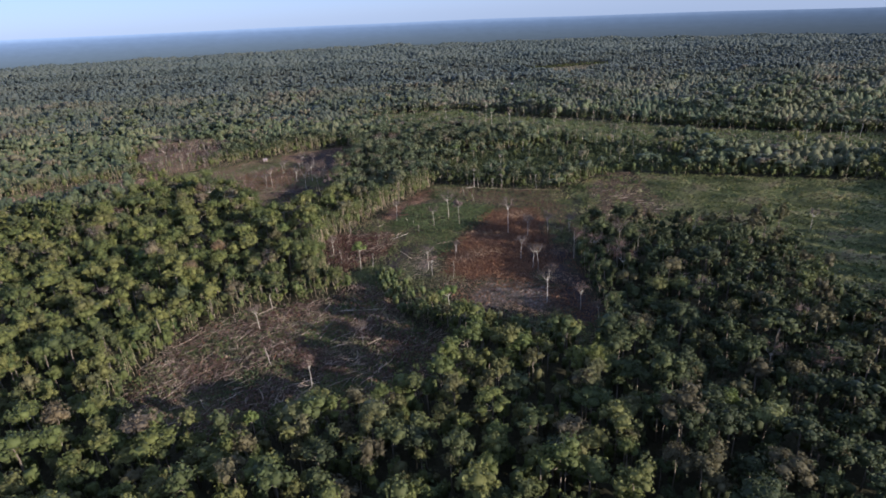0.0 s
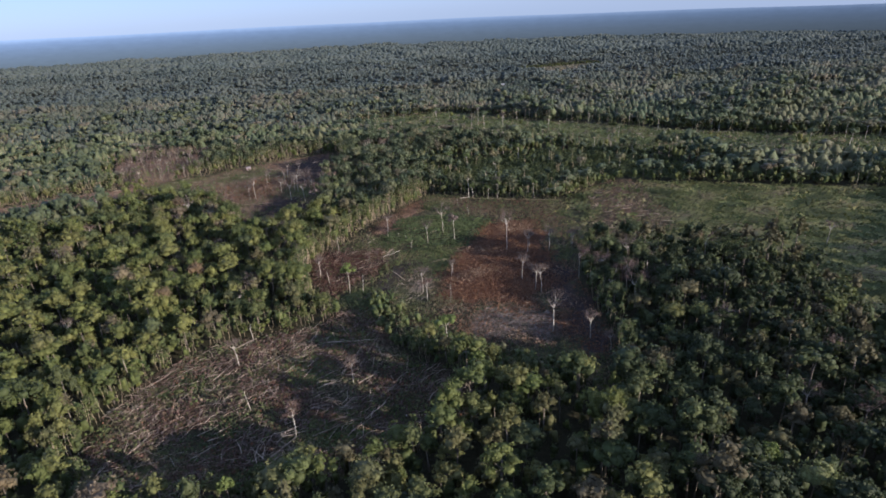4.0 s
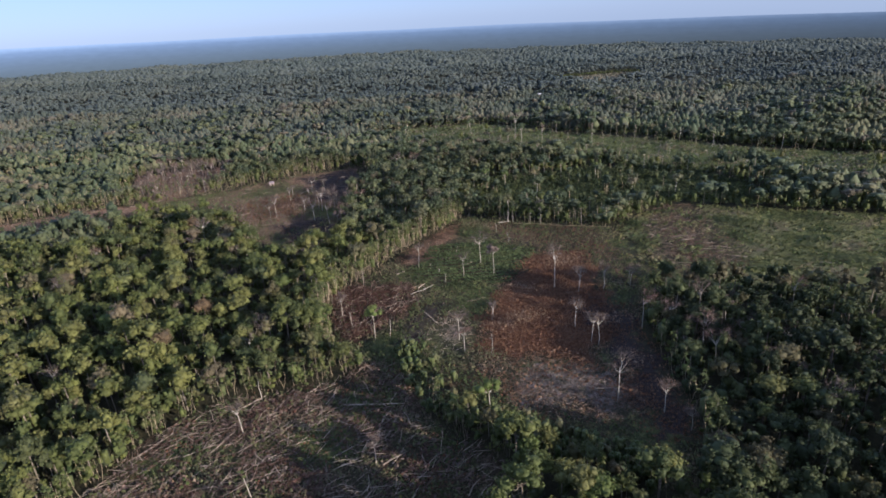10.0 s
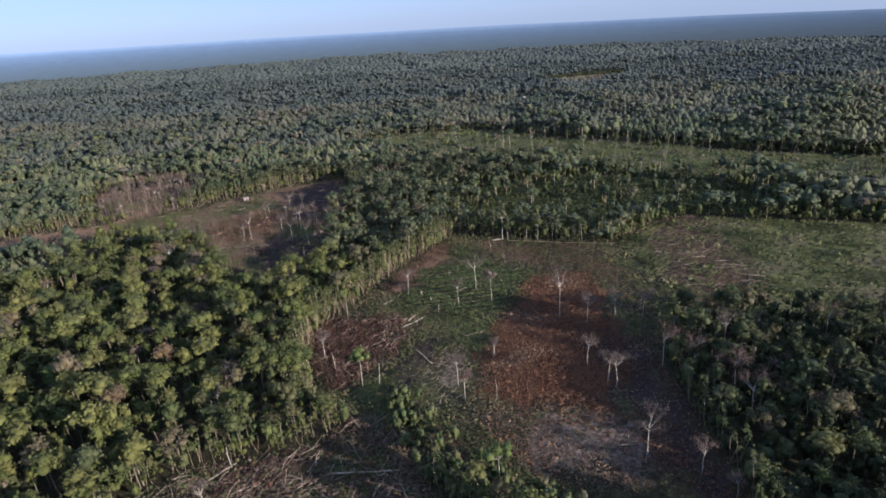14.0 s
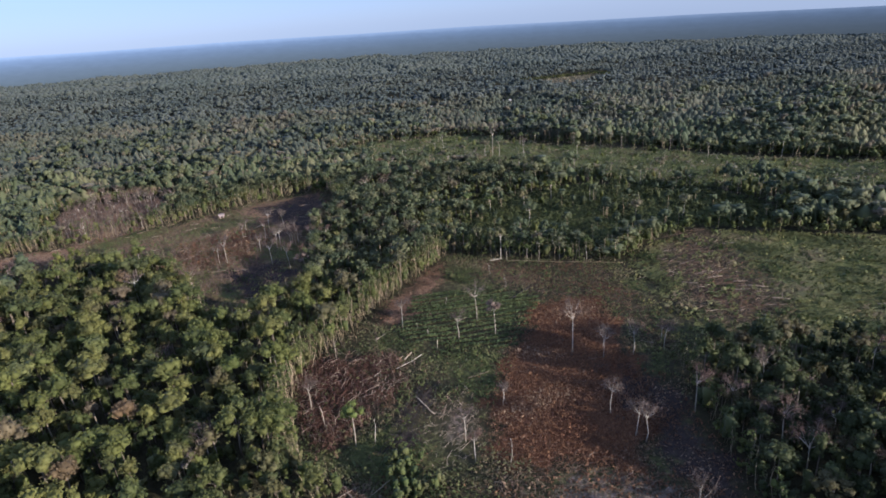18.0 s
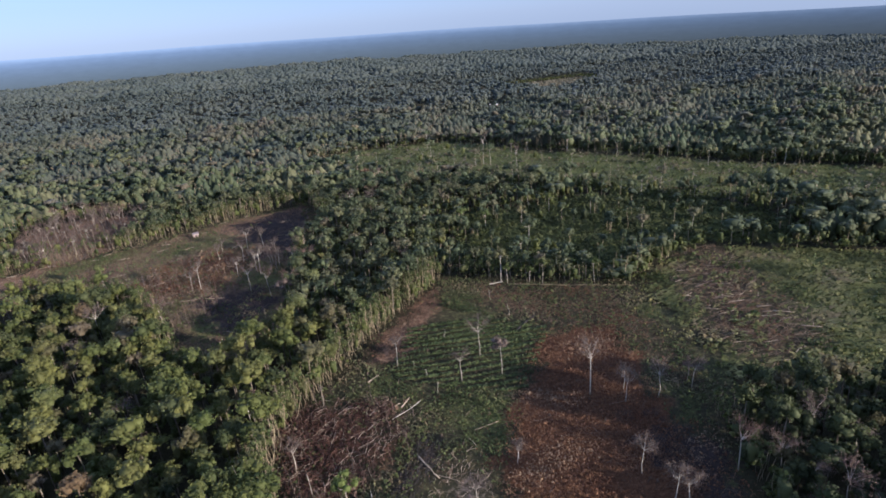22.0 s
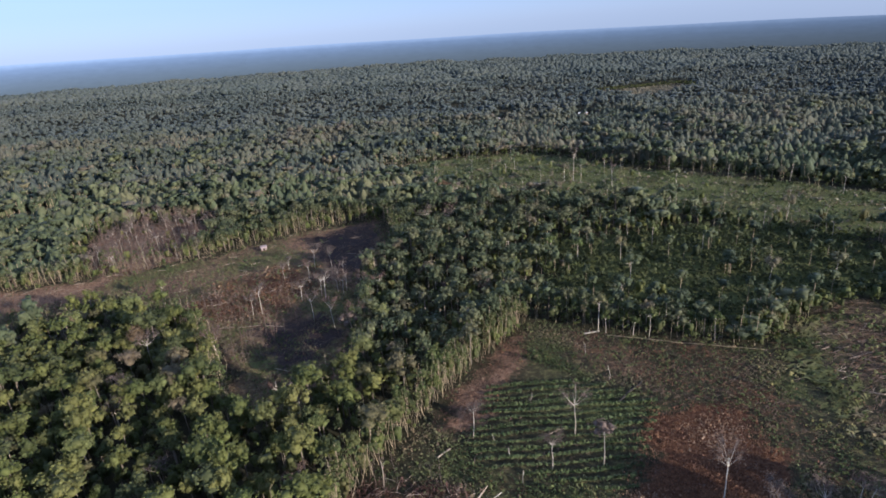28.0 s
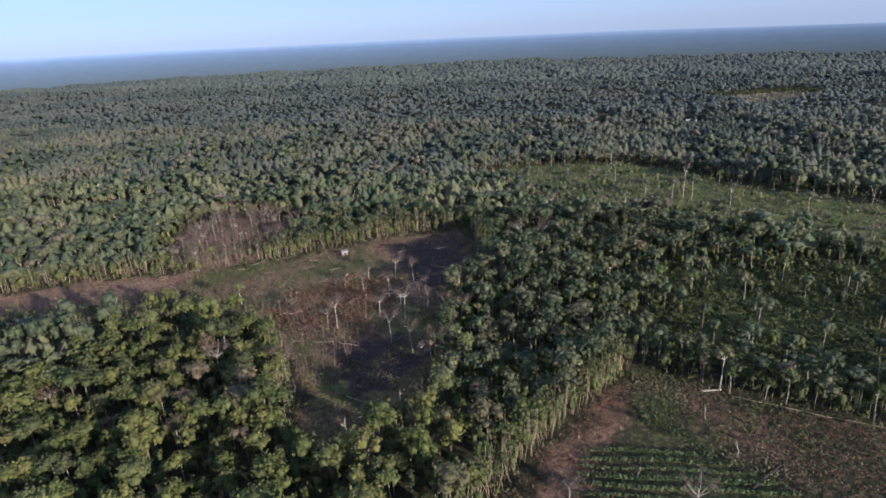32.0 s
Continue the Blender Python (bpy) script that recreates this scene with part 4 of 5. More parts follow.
def lone_tree(x, y, h, seed, kind="leafy", label="", mat=None, lean=0.0, wide=1.0, bark=None):
    rng = np.random.default_rng(seed)
    top = tagged(new("lone_tree" if kind != "dead" else "dead_tree"), label, "tree", "trees left in the clearings")
    bark = bark or M_PALE
    pts, rad = bent_trunk(rng, h * 0.78, 0.08 + h * 0.008, 0.08, bend=0.6)
    pts[:, 0] += lean * np.linspace(0, 1, len(pts)) ** 1.5
    trunk = part("trunk", quad_mesh("trunk", *tube(pts, rad, 8), bark, None, True), top)
    head = pts[-1]
    radius = h * 0.19 * wide
    if kind == "leafy":
        data, centres = lobed_crown(rng, radius * 1.1, h * 0.62, h, 5, 60, 0.24, True)
        data = (data[0] + (head[0], head[1], 0), data[1])
        part("crown", quad_mesh("crown", *data, mat or M_POLE_LEAF), top)
        ends = centres[:6] + (head[0], head[1], 0)
    else:
        k = 7
        ang = rng.uniform(0, 6.28, k)
        ends = np.c_[head[0] + np.cos(ang) * radius * rng.uniform(0.5, 1.1, k), head[1] + np.sin(ang) * radius * rng.uniform(0.5, 1.1, k), h * rng.uniform(0.78, 1.0, k)]
        tips = []
        for e in ends:
            for _ in range(15):
                tips.append(tube([e * 0.6 + head * 0.4 + rng.normal(0, 0.2, 3), e + rng.normal(0, 0.3, 3), e + rng.normal(0, 1, 3) * (radius * 0.42, radius * 0.42, radius * 0.3)], [0.045, 0.03, 0.014], 3, False))
        if mat:
            c = ends.repeat(45, 0) + rng.normal(0, 1, (len(ends) * 45, 3)) * (radius * 0.34, radius * 0.34, radius * 0.2)
            tips.append(leaves(rng, c, np.tile((0, 0, 1.0), (len(c), 1)), 0.15, 0.7))
        part("dry_crown", quad_mesh("dry_crown", *join(tips), M_TWIG), top, "dry leafless twigs")["kind"] = "stuff"
    for e in ends:
        start = pts[-2] * 0.5 + head * 0.5
        part("branch", quad_mesh("branch", *branches(rng, start, [e], 0.075, 5)[0], bark, None, True), trunk)
    top.location, top.rotation_euler = (x, y, 0), (0, 0, rng.uniform(0, 6.28) if lean == 0 else 0)
    return top


seed = 1000
for x, y, h, w in ((-29, 337, 14, 1.1), (-6, 322, 13, 1.1), (3, 337, 17, 1.2), (36, 306, 21, 1.0), (-9, 262, 13, 1.3), (-7, 253, 11, 1.0)):
    seed += 1
    lone_tree(x, y, h, seed, "dead", "pale-trunked tree with thin dry crown in the field", M_TWIG, wide=w)
lone_tree(9, 323, 17, 1020, "leafy", "pale-trunked tree with sparse olive crown", M_TWIG)
lone_tree(-43, 265, 16, 1021, "leafy", "pale-trunked tree with bright lime-green crown", M_LIME, wide=1.35)
lone_tree(0, 214, 14, 1022, "leafy", "small tree with bright lime-green crown", M_LIME, wide=1.7)
lone_tree(193, 283, 13, 1023, "dead", "pale leafless tree alone in green field")
for x, y, h in ((46, 300, 12), (57, 300, 13), (70, 303, 11), (5, 278, 8), (38, 268, 13), (44, 254, 14), (42, 257, 13), (64, 265, 16), (42, 219, 17), (55, 213, 11), (48, 307, 10), (60, 204, 8), (70, 306, 9), (-60, 286, 11)):
    seed += 1
    lone_tree(x, y, h, seed, "dead", "reddish-grey dead tree with dense dry twigs", M_TWIG, wide=1.2)
for x, y, h in ((-105, 448, 12), (-102, 421, 15), (-114, 444, 11), (-82, 443, 14), (-130, 431, 16), (-134, 430, 12), (-131, 471, 10), (-98, 460, 10), (-93, 453, 12), (-75, 440, 14), (-118, 486, 14), (-108, 485, 12), (-133, 486, 8), (-247, 435, 11), (-261, 443, 7)):
    seed += 1
    lone_tree(x, y, h, seed, "dead", "greyish dead tree on burnt ground, trunk pale", M_TWIG, wide=1.25)
lone_tree(-187, 448, 14, 1101, "leafy", "slim green tree in brushy clearing", M_POLE_LEAF, wide=1.2)
lone_tree(-81, 404, 13, 1102, "leafy", "round dry brown tree beside burnt ground", M_TWIG, wide=1.8)
for x, y, h in ((-79, 211, 11), (-49, 168, 12), (-34, 194, 10)):
    seed += 1
    lone_tree(x, y, h, seed, "dead", "thin half-dead tree among felled brush", M_TWIG)
for x, y, h in ((14, 478, 16), (-8, 485, 15), (28, 476, 14), (-23, 504, 11), (-20, 521, 11), (84, 673, 14), (49, 471, 16), (72, 494, 15), (96, 484, 15)):
    seed += 1
    lone_tree(x, y, h, seed, "leafy", "pale-trunked tree standing above low regrowth", M_POLE_LEAF, wide=1.25)
for x, y, h in ((52, 637, 29), (73, 597, 24)):
    seed += 1
    lone_tree(x, y, h, seed, "dead", "tall pale dead tree in far clearing", wide=0.7)
for x, y, h in ((23, 400, 19), (26, 399, 11), (34, 404, 13), (36, 395, 10), (42, 394, 14), (58, 394, 11), (66, 389, 14)):
    seed += 1
    lone_tree(x, y, h, seed, "leafy", "slim pale tree at the far field edge", M_POLE_LEAF, wide=1.1)


def snag(x, y, h, seed):
    rng = np.random.default_rng(seed)
    pts, rad = bent_trunk(rng, h, 0.13, 0.07, bend=0.8)
    top = tagged(new("snag"), "broken bare trunk standing in the clearing", "dead trunk", "snags in the clearings")
    trunk = part("trunk", quad_mesh("trunk", *tube(pts, rad, 7), M_PALE, None, True), top)
    for _ in range(2):
        e = pts[-2] + rng.normal(0, 0.8, 3) + (0, 0, 0.8)
        part("branch", quad_mesh("branch", *tube([pts[-2], e], [0.06, 0.02], 4), M_PALE), trunk)
    top.location = (x, y, 0)


for i, (x, y, h) in enumerate(((-23, 334, 3), (-18, 328, 2.6), (20, 366, 6), (15, 383, 6), (-9, 354, 4), (-15, 317, 4), (-54, 276, 8), (-55, 317, 9), (-37, 265, 9), (3, 251, 9), (6, 280, 6), (-78, 228, 8), (-67, 183, 8), (-83, 159, 4), (-317, 464, 9), (-220, 445, 5))):
    snag(x, y, h, 1500 + i)

# ---- felled trunks ----


def fallen_log(x0, y0, x1, y1, seed, r=0.28, mat=None, label="grey weathered felled trunk lying in the clearing", z=0.25):
    rng = np.random.default_rng(seed)
    a, b = np.array((x0, y0, z)), np.array((x1, y1, z + rng.uniform(0, 0.5)))
    k = np.linspace(0, 1, 6)[:, None]
    pts = (b - a) * k + rng.normal(0, 0.08, (6, 3)) * np.linalg.norm(b - a) / 8
    pts[:, 2] = np.abs(pts[:, 2]) * 0.6
    top = tagged(new("fallen_log"), label, "log", "felled trunks")
    stem_ob = part("stem", quad_mesh("stem", *tube(pts, np.linspace(r, r * 0.55, 6), 8), mat or M_LOG, None, True), top)
    for _ in range(2):
        i = rng.integers(2, 5)
        e = pts[i] + rng.normal(0, 0.9, 3)
        e[2] = abs(e[2]) + 0.4
        part("branch_stub", quad_mesh("branch_stub", *tube([pts[i], e], [r * 0.4, 0.03], 4), mat or M_LOG), stem_ob)
    top.location = a
    return top


LOGS = ((-116, 185, -104, 189), (-108, 202, -102, 212), (-96, 178, -89, 182), (-73, 217, -69, 228), (-49, 223, -28, 222), (-28, 174, -22, 182), (-55, 160, -49, 168), (-99, 167, -96, 175), (-84, 223, -77, 230), (-36, 181, -33, 186),
        (-32, 194, -26, 200), (-28, 311, -25, 316), (-40, 328, -36, 332), (-24, 287, -18, 276), (-42, 293, -37, 296))
for i, row in enumerate(LOGS):
    fallen_log(*row, 1600 + i)
for i, row in enumerate(((107, 373, 118, 377), (143, 393, 151, 393), (129, 369, 134, 372), (122, 350, 128, 349), (126, 345, 133, 342), (129, 332, 135, 329), (113, 356, 120, 356), (100, 354, 106, 351), (96, 368, 101, 365))):
    fallen_log(*row, 1650 + i, 0.26, M_LOG, "pale felled trunk lying in green field")
fallen_log(-31, 305, -21, 313, 1670, 0.16, M_FRESH, "bright stripped trunk lying beside crop rows")
fallen_log(17, 399, 24, 400.5, 1671, 0.38, M_FRESH, "white stripped trunk at the far field edge")
for i, row in enumerate(((26, 397, 40, 393), (40, 393, 55, 388), (55, 388, 72, 384), (72, 384, 82, 381))):
    fallen_log(*row, 1680 + i, 0.2, M_POLE, "long tan trunk laid along the field edge")
fallen_log(20, 352, 31, 364, 1690, 0.5, M_CHAR, "black charred trunk lying in the field")
rng = np.random.default_rng(17)
made = 0
while made < 170:
    x, y = rng.uniform(-117, 5), rng.uniform(128, 250)
    if not inside(SLASH, np.array(x), np.array(y)) or edge_distance(SLASH, np.array(x), np.array(y)) < 3:
        continue
    a, l = rng.normal(0.65, 0.55), rng.uniform(3, 10)
    fallen_log(x, y, x + l * math.cos(a), y + l * math.sin(a), 1800 + made, rng.uniform(0.09, 0.2), M_LOG if rng.random() < 0.55 else M_STICK, "slender felled trunk in tangled brush")
    made += 1

# ---- brush, litter and herbs ----


def places_in(poly, count, rng, keep=None):
    p = np.array(poly, float)
    out = np.zeros((0, 2))
    while len(out) < count:
        q = rng.uniform(p.min(0), p.max(0), (count * 2, 2))
        q = q[inside(poly, q[:, 0], q[:, 1])]
        if keep is not None:
            q = q[keep(q)]
        out = np.concatenate([out, q])
    return out[:count]


def lying(rng, length=1.0):
    return tube([(-0.5, 0, 0.05), (0, rng.uniform(-0.08, 0.08), 0.16), (0.5, 0, 0.1)], [0.022, 0.018, 0.009], 4, False)


def patchy(level, seed):
    """Keeps places in uneven clusters."""
    a, b, c = np.random.default_rng(seed).uniform(0, 6.28, 3)

    def keep(q):
        x, y = q[:, 0], q[:, 1]
        f = np.sin(x * 0.17 + 2.0 * np.sin(y * 0.09 + a)) + np.sin(y * 0.21 + 1.8 * np.sin(x * 0.12 + b)) + 0.8 * np.sin(x * 0.47 + y * 0.39 + c)
        return f * 0.33 + np.random.default_rng(len(q)).normal(0, 0.25, len(q)) > level
    return keep


STICKS = [lying(np.random.default_rng(700 + k)) for k in range(4)]


def brush(name, poly, count, mat, label, lo, hi, aim, spread, seed, keep=None, deep=0.5):
    rng = np.random.default_rng(seed)
    q = places_in(poly, count, rng, keep) + rng.normal(0, 1.2, (count, 2))
    sets = []
    for k in range(4):
        p = q[k::4]
        v = scatter(STICKS[k], p, rng.normal(aim, spread, len(p)), rng.uniform(lo, hi, len(p)), rng.uniform(0, 1, len(p)), rng.uniform(0, deep, len(p)), np.full(len(p), 1.6 + deep))
        sets.append(v)
    return stuff(name, sets, mat, label, "brush", True)


brush("felled_brushwood", SLASH, 3400, M_STICK, "tangled grey-brown felled branches", 1.2, 5.0, 0.65, 1.0, 21, patchy(-0.2, 1), 0.9)
brush("felled_poles", SLASH, 700, M_LOG, "pale felled poles over the brushwood", 2.0, 7.0, 0.6, 0.7, 61, patchy(0.0, 1), 0.9)
brush("felled_red_branches", SLASH, 2600, M_REDBRUSH, "reddish-brown felled branches with dead twigs", 1.2, 5.0, 0.7, 0.8, 62, patchy(0.1, 25), 1.0)
brush("slash_heap_brushwood", SLASH_HEAP, 1900, M_REDBRUSH, "dense reddish-brown heap of cut branches", 0.9, 4.2, 0.9, 1.3, 22, patchy(-0.5, 26), 1.8)
brush("heap_poles", SLASH_HEAP, 230, M_LOG, "pale stripped poles on the heap of branches", 1.8, 5.5, 0.9, 0.7, 54, None, 1.6)
brush("house_clearing_brushwood", HOUSE_CLEARING, 5200, M_STICK, "dry branches strewn over the clearing", 1.0, 5.0, 0.5, 0.8, 23, patchy(-0.1, 3))
brush("field_brushwood", FIELD, 2600, M_STICK, "grey branches strewn over the field", 0.8, 4.5, 0.3, 0.8, 24, patchy(0.0, 2))


def tuft(rng, blades, size, height):
    a = rng.uniform(0, 6.28, blades)
    c = np.c_[np.cos(a) * size * 0.5, np.sin(a) * size * 0.5, rng.uniform(0.2, 1.0, blades) * height]
    nrm = np.c_[np.cos(a) * 0.8, np.sin(a) * 0.8, np.full(blades, 0.7)]
    return leaves(rng, c, nrm, size * 0.55)


def frond(rng, blades, size, height):
    """Long narrow blades that lean over, mostly to one side."""
    a = rng.normal(-0.5, 1.0, blades)
    way = np.c_[np.cos(a), np.sin(a), np.zeros(blades)]
    side = np.c_[-np.sin(a), np.cos(a), np.zeros(blades)] * 0.17 * size
    root = rng.normal(0, 0.35 * size, (blades, 3)) * (1, 1, 0)
    mid = root + way * size * 0.55 + (0, 0, height)
    tip = root + way * size * rng.uniform(1.1, 1.6, (blades, 1)) + np.c_[np.zeros((blades, 2)), height * rng.uniform(0.3, 0.8, blades)]
    return np.stack([root, mid + side, tip, mid - side], 1).reshape(-1, 3), np.arange(4 * blades).reshape(-1, 4)


def herbs(name, poly, count, mat, label, blades, size, height, seed, keep=None, form=tuft):
    rng = np.random.default_rng(seed)
    shapes = [form(np.random.default_rng(seed * 10 + k), blades, size, height) for k in range(4)]
    q = places_in(poly, count, rng, keep) + rng.normal(0, 1.6, (count, 2))
    patch = 0.5 + 0.3 * np.sin(q[:, 0] * 0.13 + 2 * np.sin(q[:, 1] * 0.08)) + 0.2 * np.sin(q[:, 1] * 0.21)
    t = np.clip(patch + rng.normal(0, 0.16, len(q)), 0.01, 0.98)
    rnd = 0.35 + 1.5 * rng.beta(1.3, 2.6, len(q))
    turn = rng.normal(0, 0.35, len(q)) if form is frond else rng.uniform(0, 6.28, len(q))
    sets = [scatter(shapes[k], q[k::4], turn[k::4], rnd[k::4], t[k::4], land(q[k::4, 0], q[k::4, 1])) for k in range(4)]
    return stuff(name, sets, mat, label, "plants")


def not_rust(q):
    return ~inside(RUST_FIELD, q[:, 0], q[:, 1]) & ~inside(CROP_FIELD, q[:, 0], q[:, 1]) & ~inside(ASH[0], q[:, 0], q[:, 1]) & ~inside(ASH[1], q[:, 0], q[:, 1]) & ~inside(SLASH_HEAP, q[:, 0], q[:, 1]) & ~inside(BARE[1], q[:, 0], q[:, 1]) & ~inside(BURN[2], q[:, 0], q[:, 1]) & ~inside(CHARRED, q[:, 0], q[:, 1])


herbs("slash_herbs", SLASH, 10000, M_HERB, "green weeds growing between felled branches", 5, 0.48, 0.6, 31, patchy(-0.12, 4))
herbs("slash_dead_twigs", SLASH, 3200, M_TWIG, "grey-brown dead twigs and foliage on felled branches", 5, 0.55, 0.8, 63, patchy(0.05, 25))
herbs("field_herbs", FIELD, 15000, M_HERB, "low green weeds over the cleared field", 4, 0.42, 0.6, 32, lambda q: not_rust(q) & (q[:, 0] < 80) & patchy(-0.25, 5)(q) & ~(inside(UPPER_FIELD, q[:, 0], q[:, 1]) & (rng_keep(q) < 0.6)))
herbs("field_ferns", FIELD, 13000, M_FERN, "patchy yellow-green ferns and grasses over the field", 4, 2.0, 0.75, 33, lambda q: (q[:, 0] > 86) & patchy(-0.1, 6)(q) & ~(inside(BARE[4], q[:, 0], q[:, 1]) & (rng_keep(q) < 0.85)), frond)
herbs("field_grass", FIELD, 5000, M_FERN, "clumps of olive grass between the ferns", 5, 0.6, 0.8, 67, lambda q: (q[:, 0] > 72) & patchy(0.05, 29)(q) & ~(inside(BARE[4], q[:, 0], q[:, 1]) & (rng_keep(q) < 0.85)))
herbs("field_swale_weeds", FIELD, 2600, M_HERB, "dark green weeds in hollows of the green field", 5, 0.9, 1.3, 68, lambda q: (q[:, 0] > 85) & patchy(0.45, 30)(q))
herbs("house_clearing_herbs", HOUSE_CLEARING, 9000, M_HERB, "brown and green weeds in the clearing", 4, 0.5, 0.6, 34, lambda q: patchy(-0.05, 7)(q) & ~inside(BARE[2], q[:, 0], q[:, 1]) & ~inside(BURN[0], q[:, 0], q[:, 1]))
herbs("far_clearing_grass", FAR_CLEARING, 6500, M_HERB, "yellow-green grass and bushes in far clearing", 4, 1.3, 1.3, 35, lambda q: patchy(-0.1, 8)(q) & ~inside(FAR_BARE, q[:, 0], q[:, 1]))
herbs("far_clearing_dry_grass", FAR_CLEARING, 2200, M_STRAW, "dry pale grass in far clearing", 3, 1.2, 0.9, 66, patchy(0.15, 28))
herbs("rusty_ferns", RUST_FIELD, 11000, M_RUST, "rust-brown dead ferns covering the field", 3, 0.36, 0.9, 36, patchy(-0.5, 9))
herbs("rusty_fronds", RUST_FIELD, 9000, M_RUST, "fine rust-orange and pale dead fronds", 2, 0.26, 0.7, 52)
herbs("dying_patch_litter", DEAD_PATCH, 2400, M_TWIG, "brown dead twigs under dying trees", 4, 0.7, 1.2, 55)
herbs("far_field_grass", FAR_FIELD, 1500, M_STRAW, "dry grass and bushes of the far field", 4, 1.8, 1.4, 53)
herbs("heap_dead_twigs", SLASH_HEAP, 1300, M_DEADLEAF, "reddish dead foliage on the heap of branches", 5, 0.5, 1.5, 64, patchy(-0.3, 26))
herbs("heap_weeds", SLASH_HEAP, 420, M_HERB, "green weeds coming up through cut branches", 5, 0.5, 1.2, 65, patchy(0.1, 27))
herbs("rusty_heap_litter", SLASH_HEAP, 800, M_RUST, "rust-brown dead leaves on cut branches", 3, 0.38, 0.6, 37, patchy(-0.1, 16))
herbs("rusty_clearing_ferns", HOUSE_RUST, 2600, M_RUST, "rust-brown dead ferns in the clearing", 3, 0.55, 0.7, 38, patchy(-0.2, 12))
herbs("slash_dry_leaves", SLASH, 3000, M_RUST, "reddish dry leaves among felled branches", 3, 0.5, 0.5, 39, patchy(0.0, 10))

herbs("field_litter", FIELD, 3600, M_RUST, "pale and brown dead leaves strewn over the field", 2, 0.4, 0.3, 44, lambda q: (q[:, 0] < 82) & ~inside(CROP_FIELD, q[:, 0], q[:, 1]))
herbs("house_clearing_litter", HOUSE_CLEARING, 4000, M_RUST, "brown dead leaves strewn over the clearing", 2, 0.5, 0.4, 45)

herbs("brown_field_litter", UPPER_FIELD, 2600, M_RUST, "brown dead leaves over brown cleared ground", 2, 0.34, 0.5, 58, patchy(-0.3, 17))
brush("brown_field_brushwood", UPPER_FIELD, 700, M_STICK, "dark branches strewn over brown cleared ground", 0.8, 4.0, 0.5, 0.9, 59)
herbs("debris_litter", BARE[4], 1500, M_RUST, "reddish dead leaves among felled trunks", 2, 0.4, 0.5, 60, patchy(-0.2, 18))
herbs("burnt_litter", BURN[2], 2600, M_RUST, "reddish-brown dead leaves over burnt ground", 2, 0.5, 0.5, 46, patchy(-0.3, 14))
herbs("ash_litter", ASH[1], 2600, M_RUST, "brown dead leaves on pale ash", 2, 0.5, 0.5, 47, patchy(-0.2, 15))
brush("burnt_brushwood", ASH[1], 700, M_STICK, "grey burnt branches on pale ash", 1.0, 4.0, 0.4, 0.9, 48)
brush("charred_branches", CHARRED, 260, M_CHAR, "black charred branches in a dark strip", 1.5, 6.0, 1.1, 0.3, 71)
brush("ash_pale_sticks", ASH[1], 110, M_LOG, "pale thin sticks lying on ash", 0.8, 3.0, 0.4, 0.9, 72)
brush("ash_brushwood", ASH[0], 110, M_LOG, "pale branches strewn over ash", 1.0, 4.0, 0.9, 0.6, 49)

brush("debris_brushwood", BARE[4], 1500, M_STICK, "grey-brown felled branches in the green field", 1.5, 6.0, 0.2, 0.6, 56)
brush("debris_poles", BARE[4], 45, M_LOG, "pale felled poles in the green field", 2.0, 6.0, 0.1, 0.5, 57)
brush("strip_brushwood", BARE[1], 420, M_REDBRUSH, "reddish branches on the bare strip", 0.8, 3.5, 0.9, 0.9, 50)
brush("clearing_strip_poles", BARE[2], 90, M_LOG, "pale felled poles on the bare strip by the forest", 2.0, 7.0, 0.3, 0.6, 69)
brush("clearing_brushwood", HOUSE_CLEARING, 900, M_STICK, "thin felled branches strewn over the clearing", 1.0, 5.0, 0.4, 0.7, 70, patchy(-0.1, 31))
herbs("strip_litter", BARE[1], 900, M_RUST, "tan dead leaves on the bare strip", 2, 0.4, 0.35, 51)

# low regrowth bushes
rng = np.random.default_rng(41)
q = places_in(REGROWTH, 3300, rng)
SHRUB = [crown(np.random.default_rng(800 + k), 2.1, 0.3, 4.2, 3, 6, 0.6, None, 0.75, 0)[0] for k in range(3)]
stuff("regrowth_bushes", [scatter(SHRUB[k], q[k::3], rng.uniform(0, 6.28, 1100), rng.uniform(0.35, 0.95, 1100), rng.choice([0.01, 0.03, 0.06, 0.12, 0.48], 1100) + rng.uniform(0, 0.03, 1100)) for k in range(3)], M_LEAF, "low dense green regrowth bushes", "bushes")

# crop rows
rng = np.random.default_rng(43)
PLANT = [tuft(np.random.default_rng(900 + k), 5, 0.6, 1.3) for k in range(3)]
for k in range(17):
    y0 = 306 + 3.7 * k
    xs = np.arange(-32, 36, 0.33)
    xs += rng.uniform(-0.25, 0.25, len(xs))
    ys = y0 + 0.07 * xs + 0.4 * np.sin(xs * 0.2 + k) + rng.normal(0, 0.16, len(xs))
    ok = inside(CROP_FIELD, xs, ys) & (rng.random(len(xs)) < 0.86)
    if ok.sum() < 8:
        continue
    p = np.c_[xs, ys][ok]
    v, qd, t = scatter(PLANT[k % 3], p, rng.uniform(0, 6.28, len(p)), rng.uniform(0.85, 1.2, len(p)), rng.uniform(0, 1, len(p)))
    tagged(new("crop_row", quad_mesh("crop_row", v, qd, M_CROP, {"tint": t})), "straight row of dark green crop plants", "crop row", "rows of the crop field", "stuff")

# dead trees of the grey patch
rng = np.random.default_rng(47)
for i, (x, y) in enumerate(places_in(DEAD_PATCH, 70, rng)):
    if i % 7 < 5:
        lone_tree(x, y, rng.uniform(9, 15), 2400 + i, "dead", "leafless brown tree in a dying patch of forest", M_TWIG, wide=1.1)

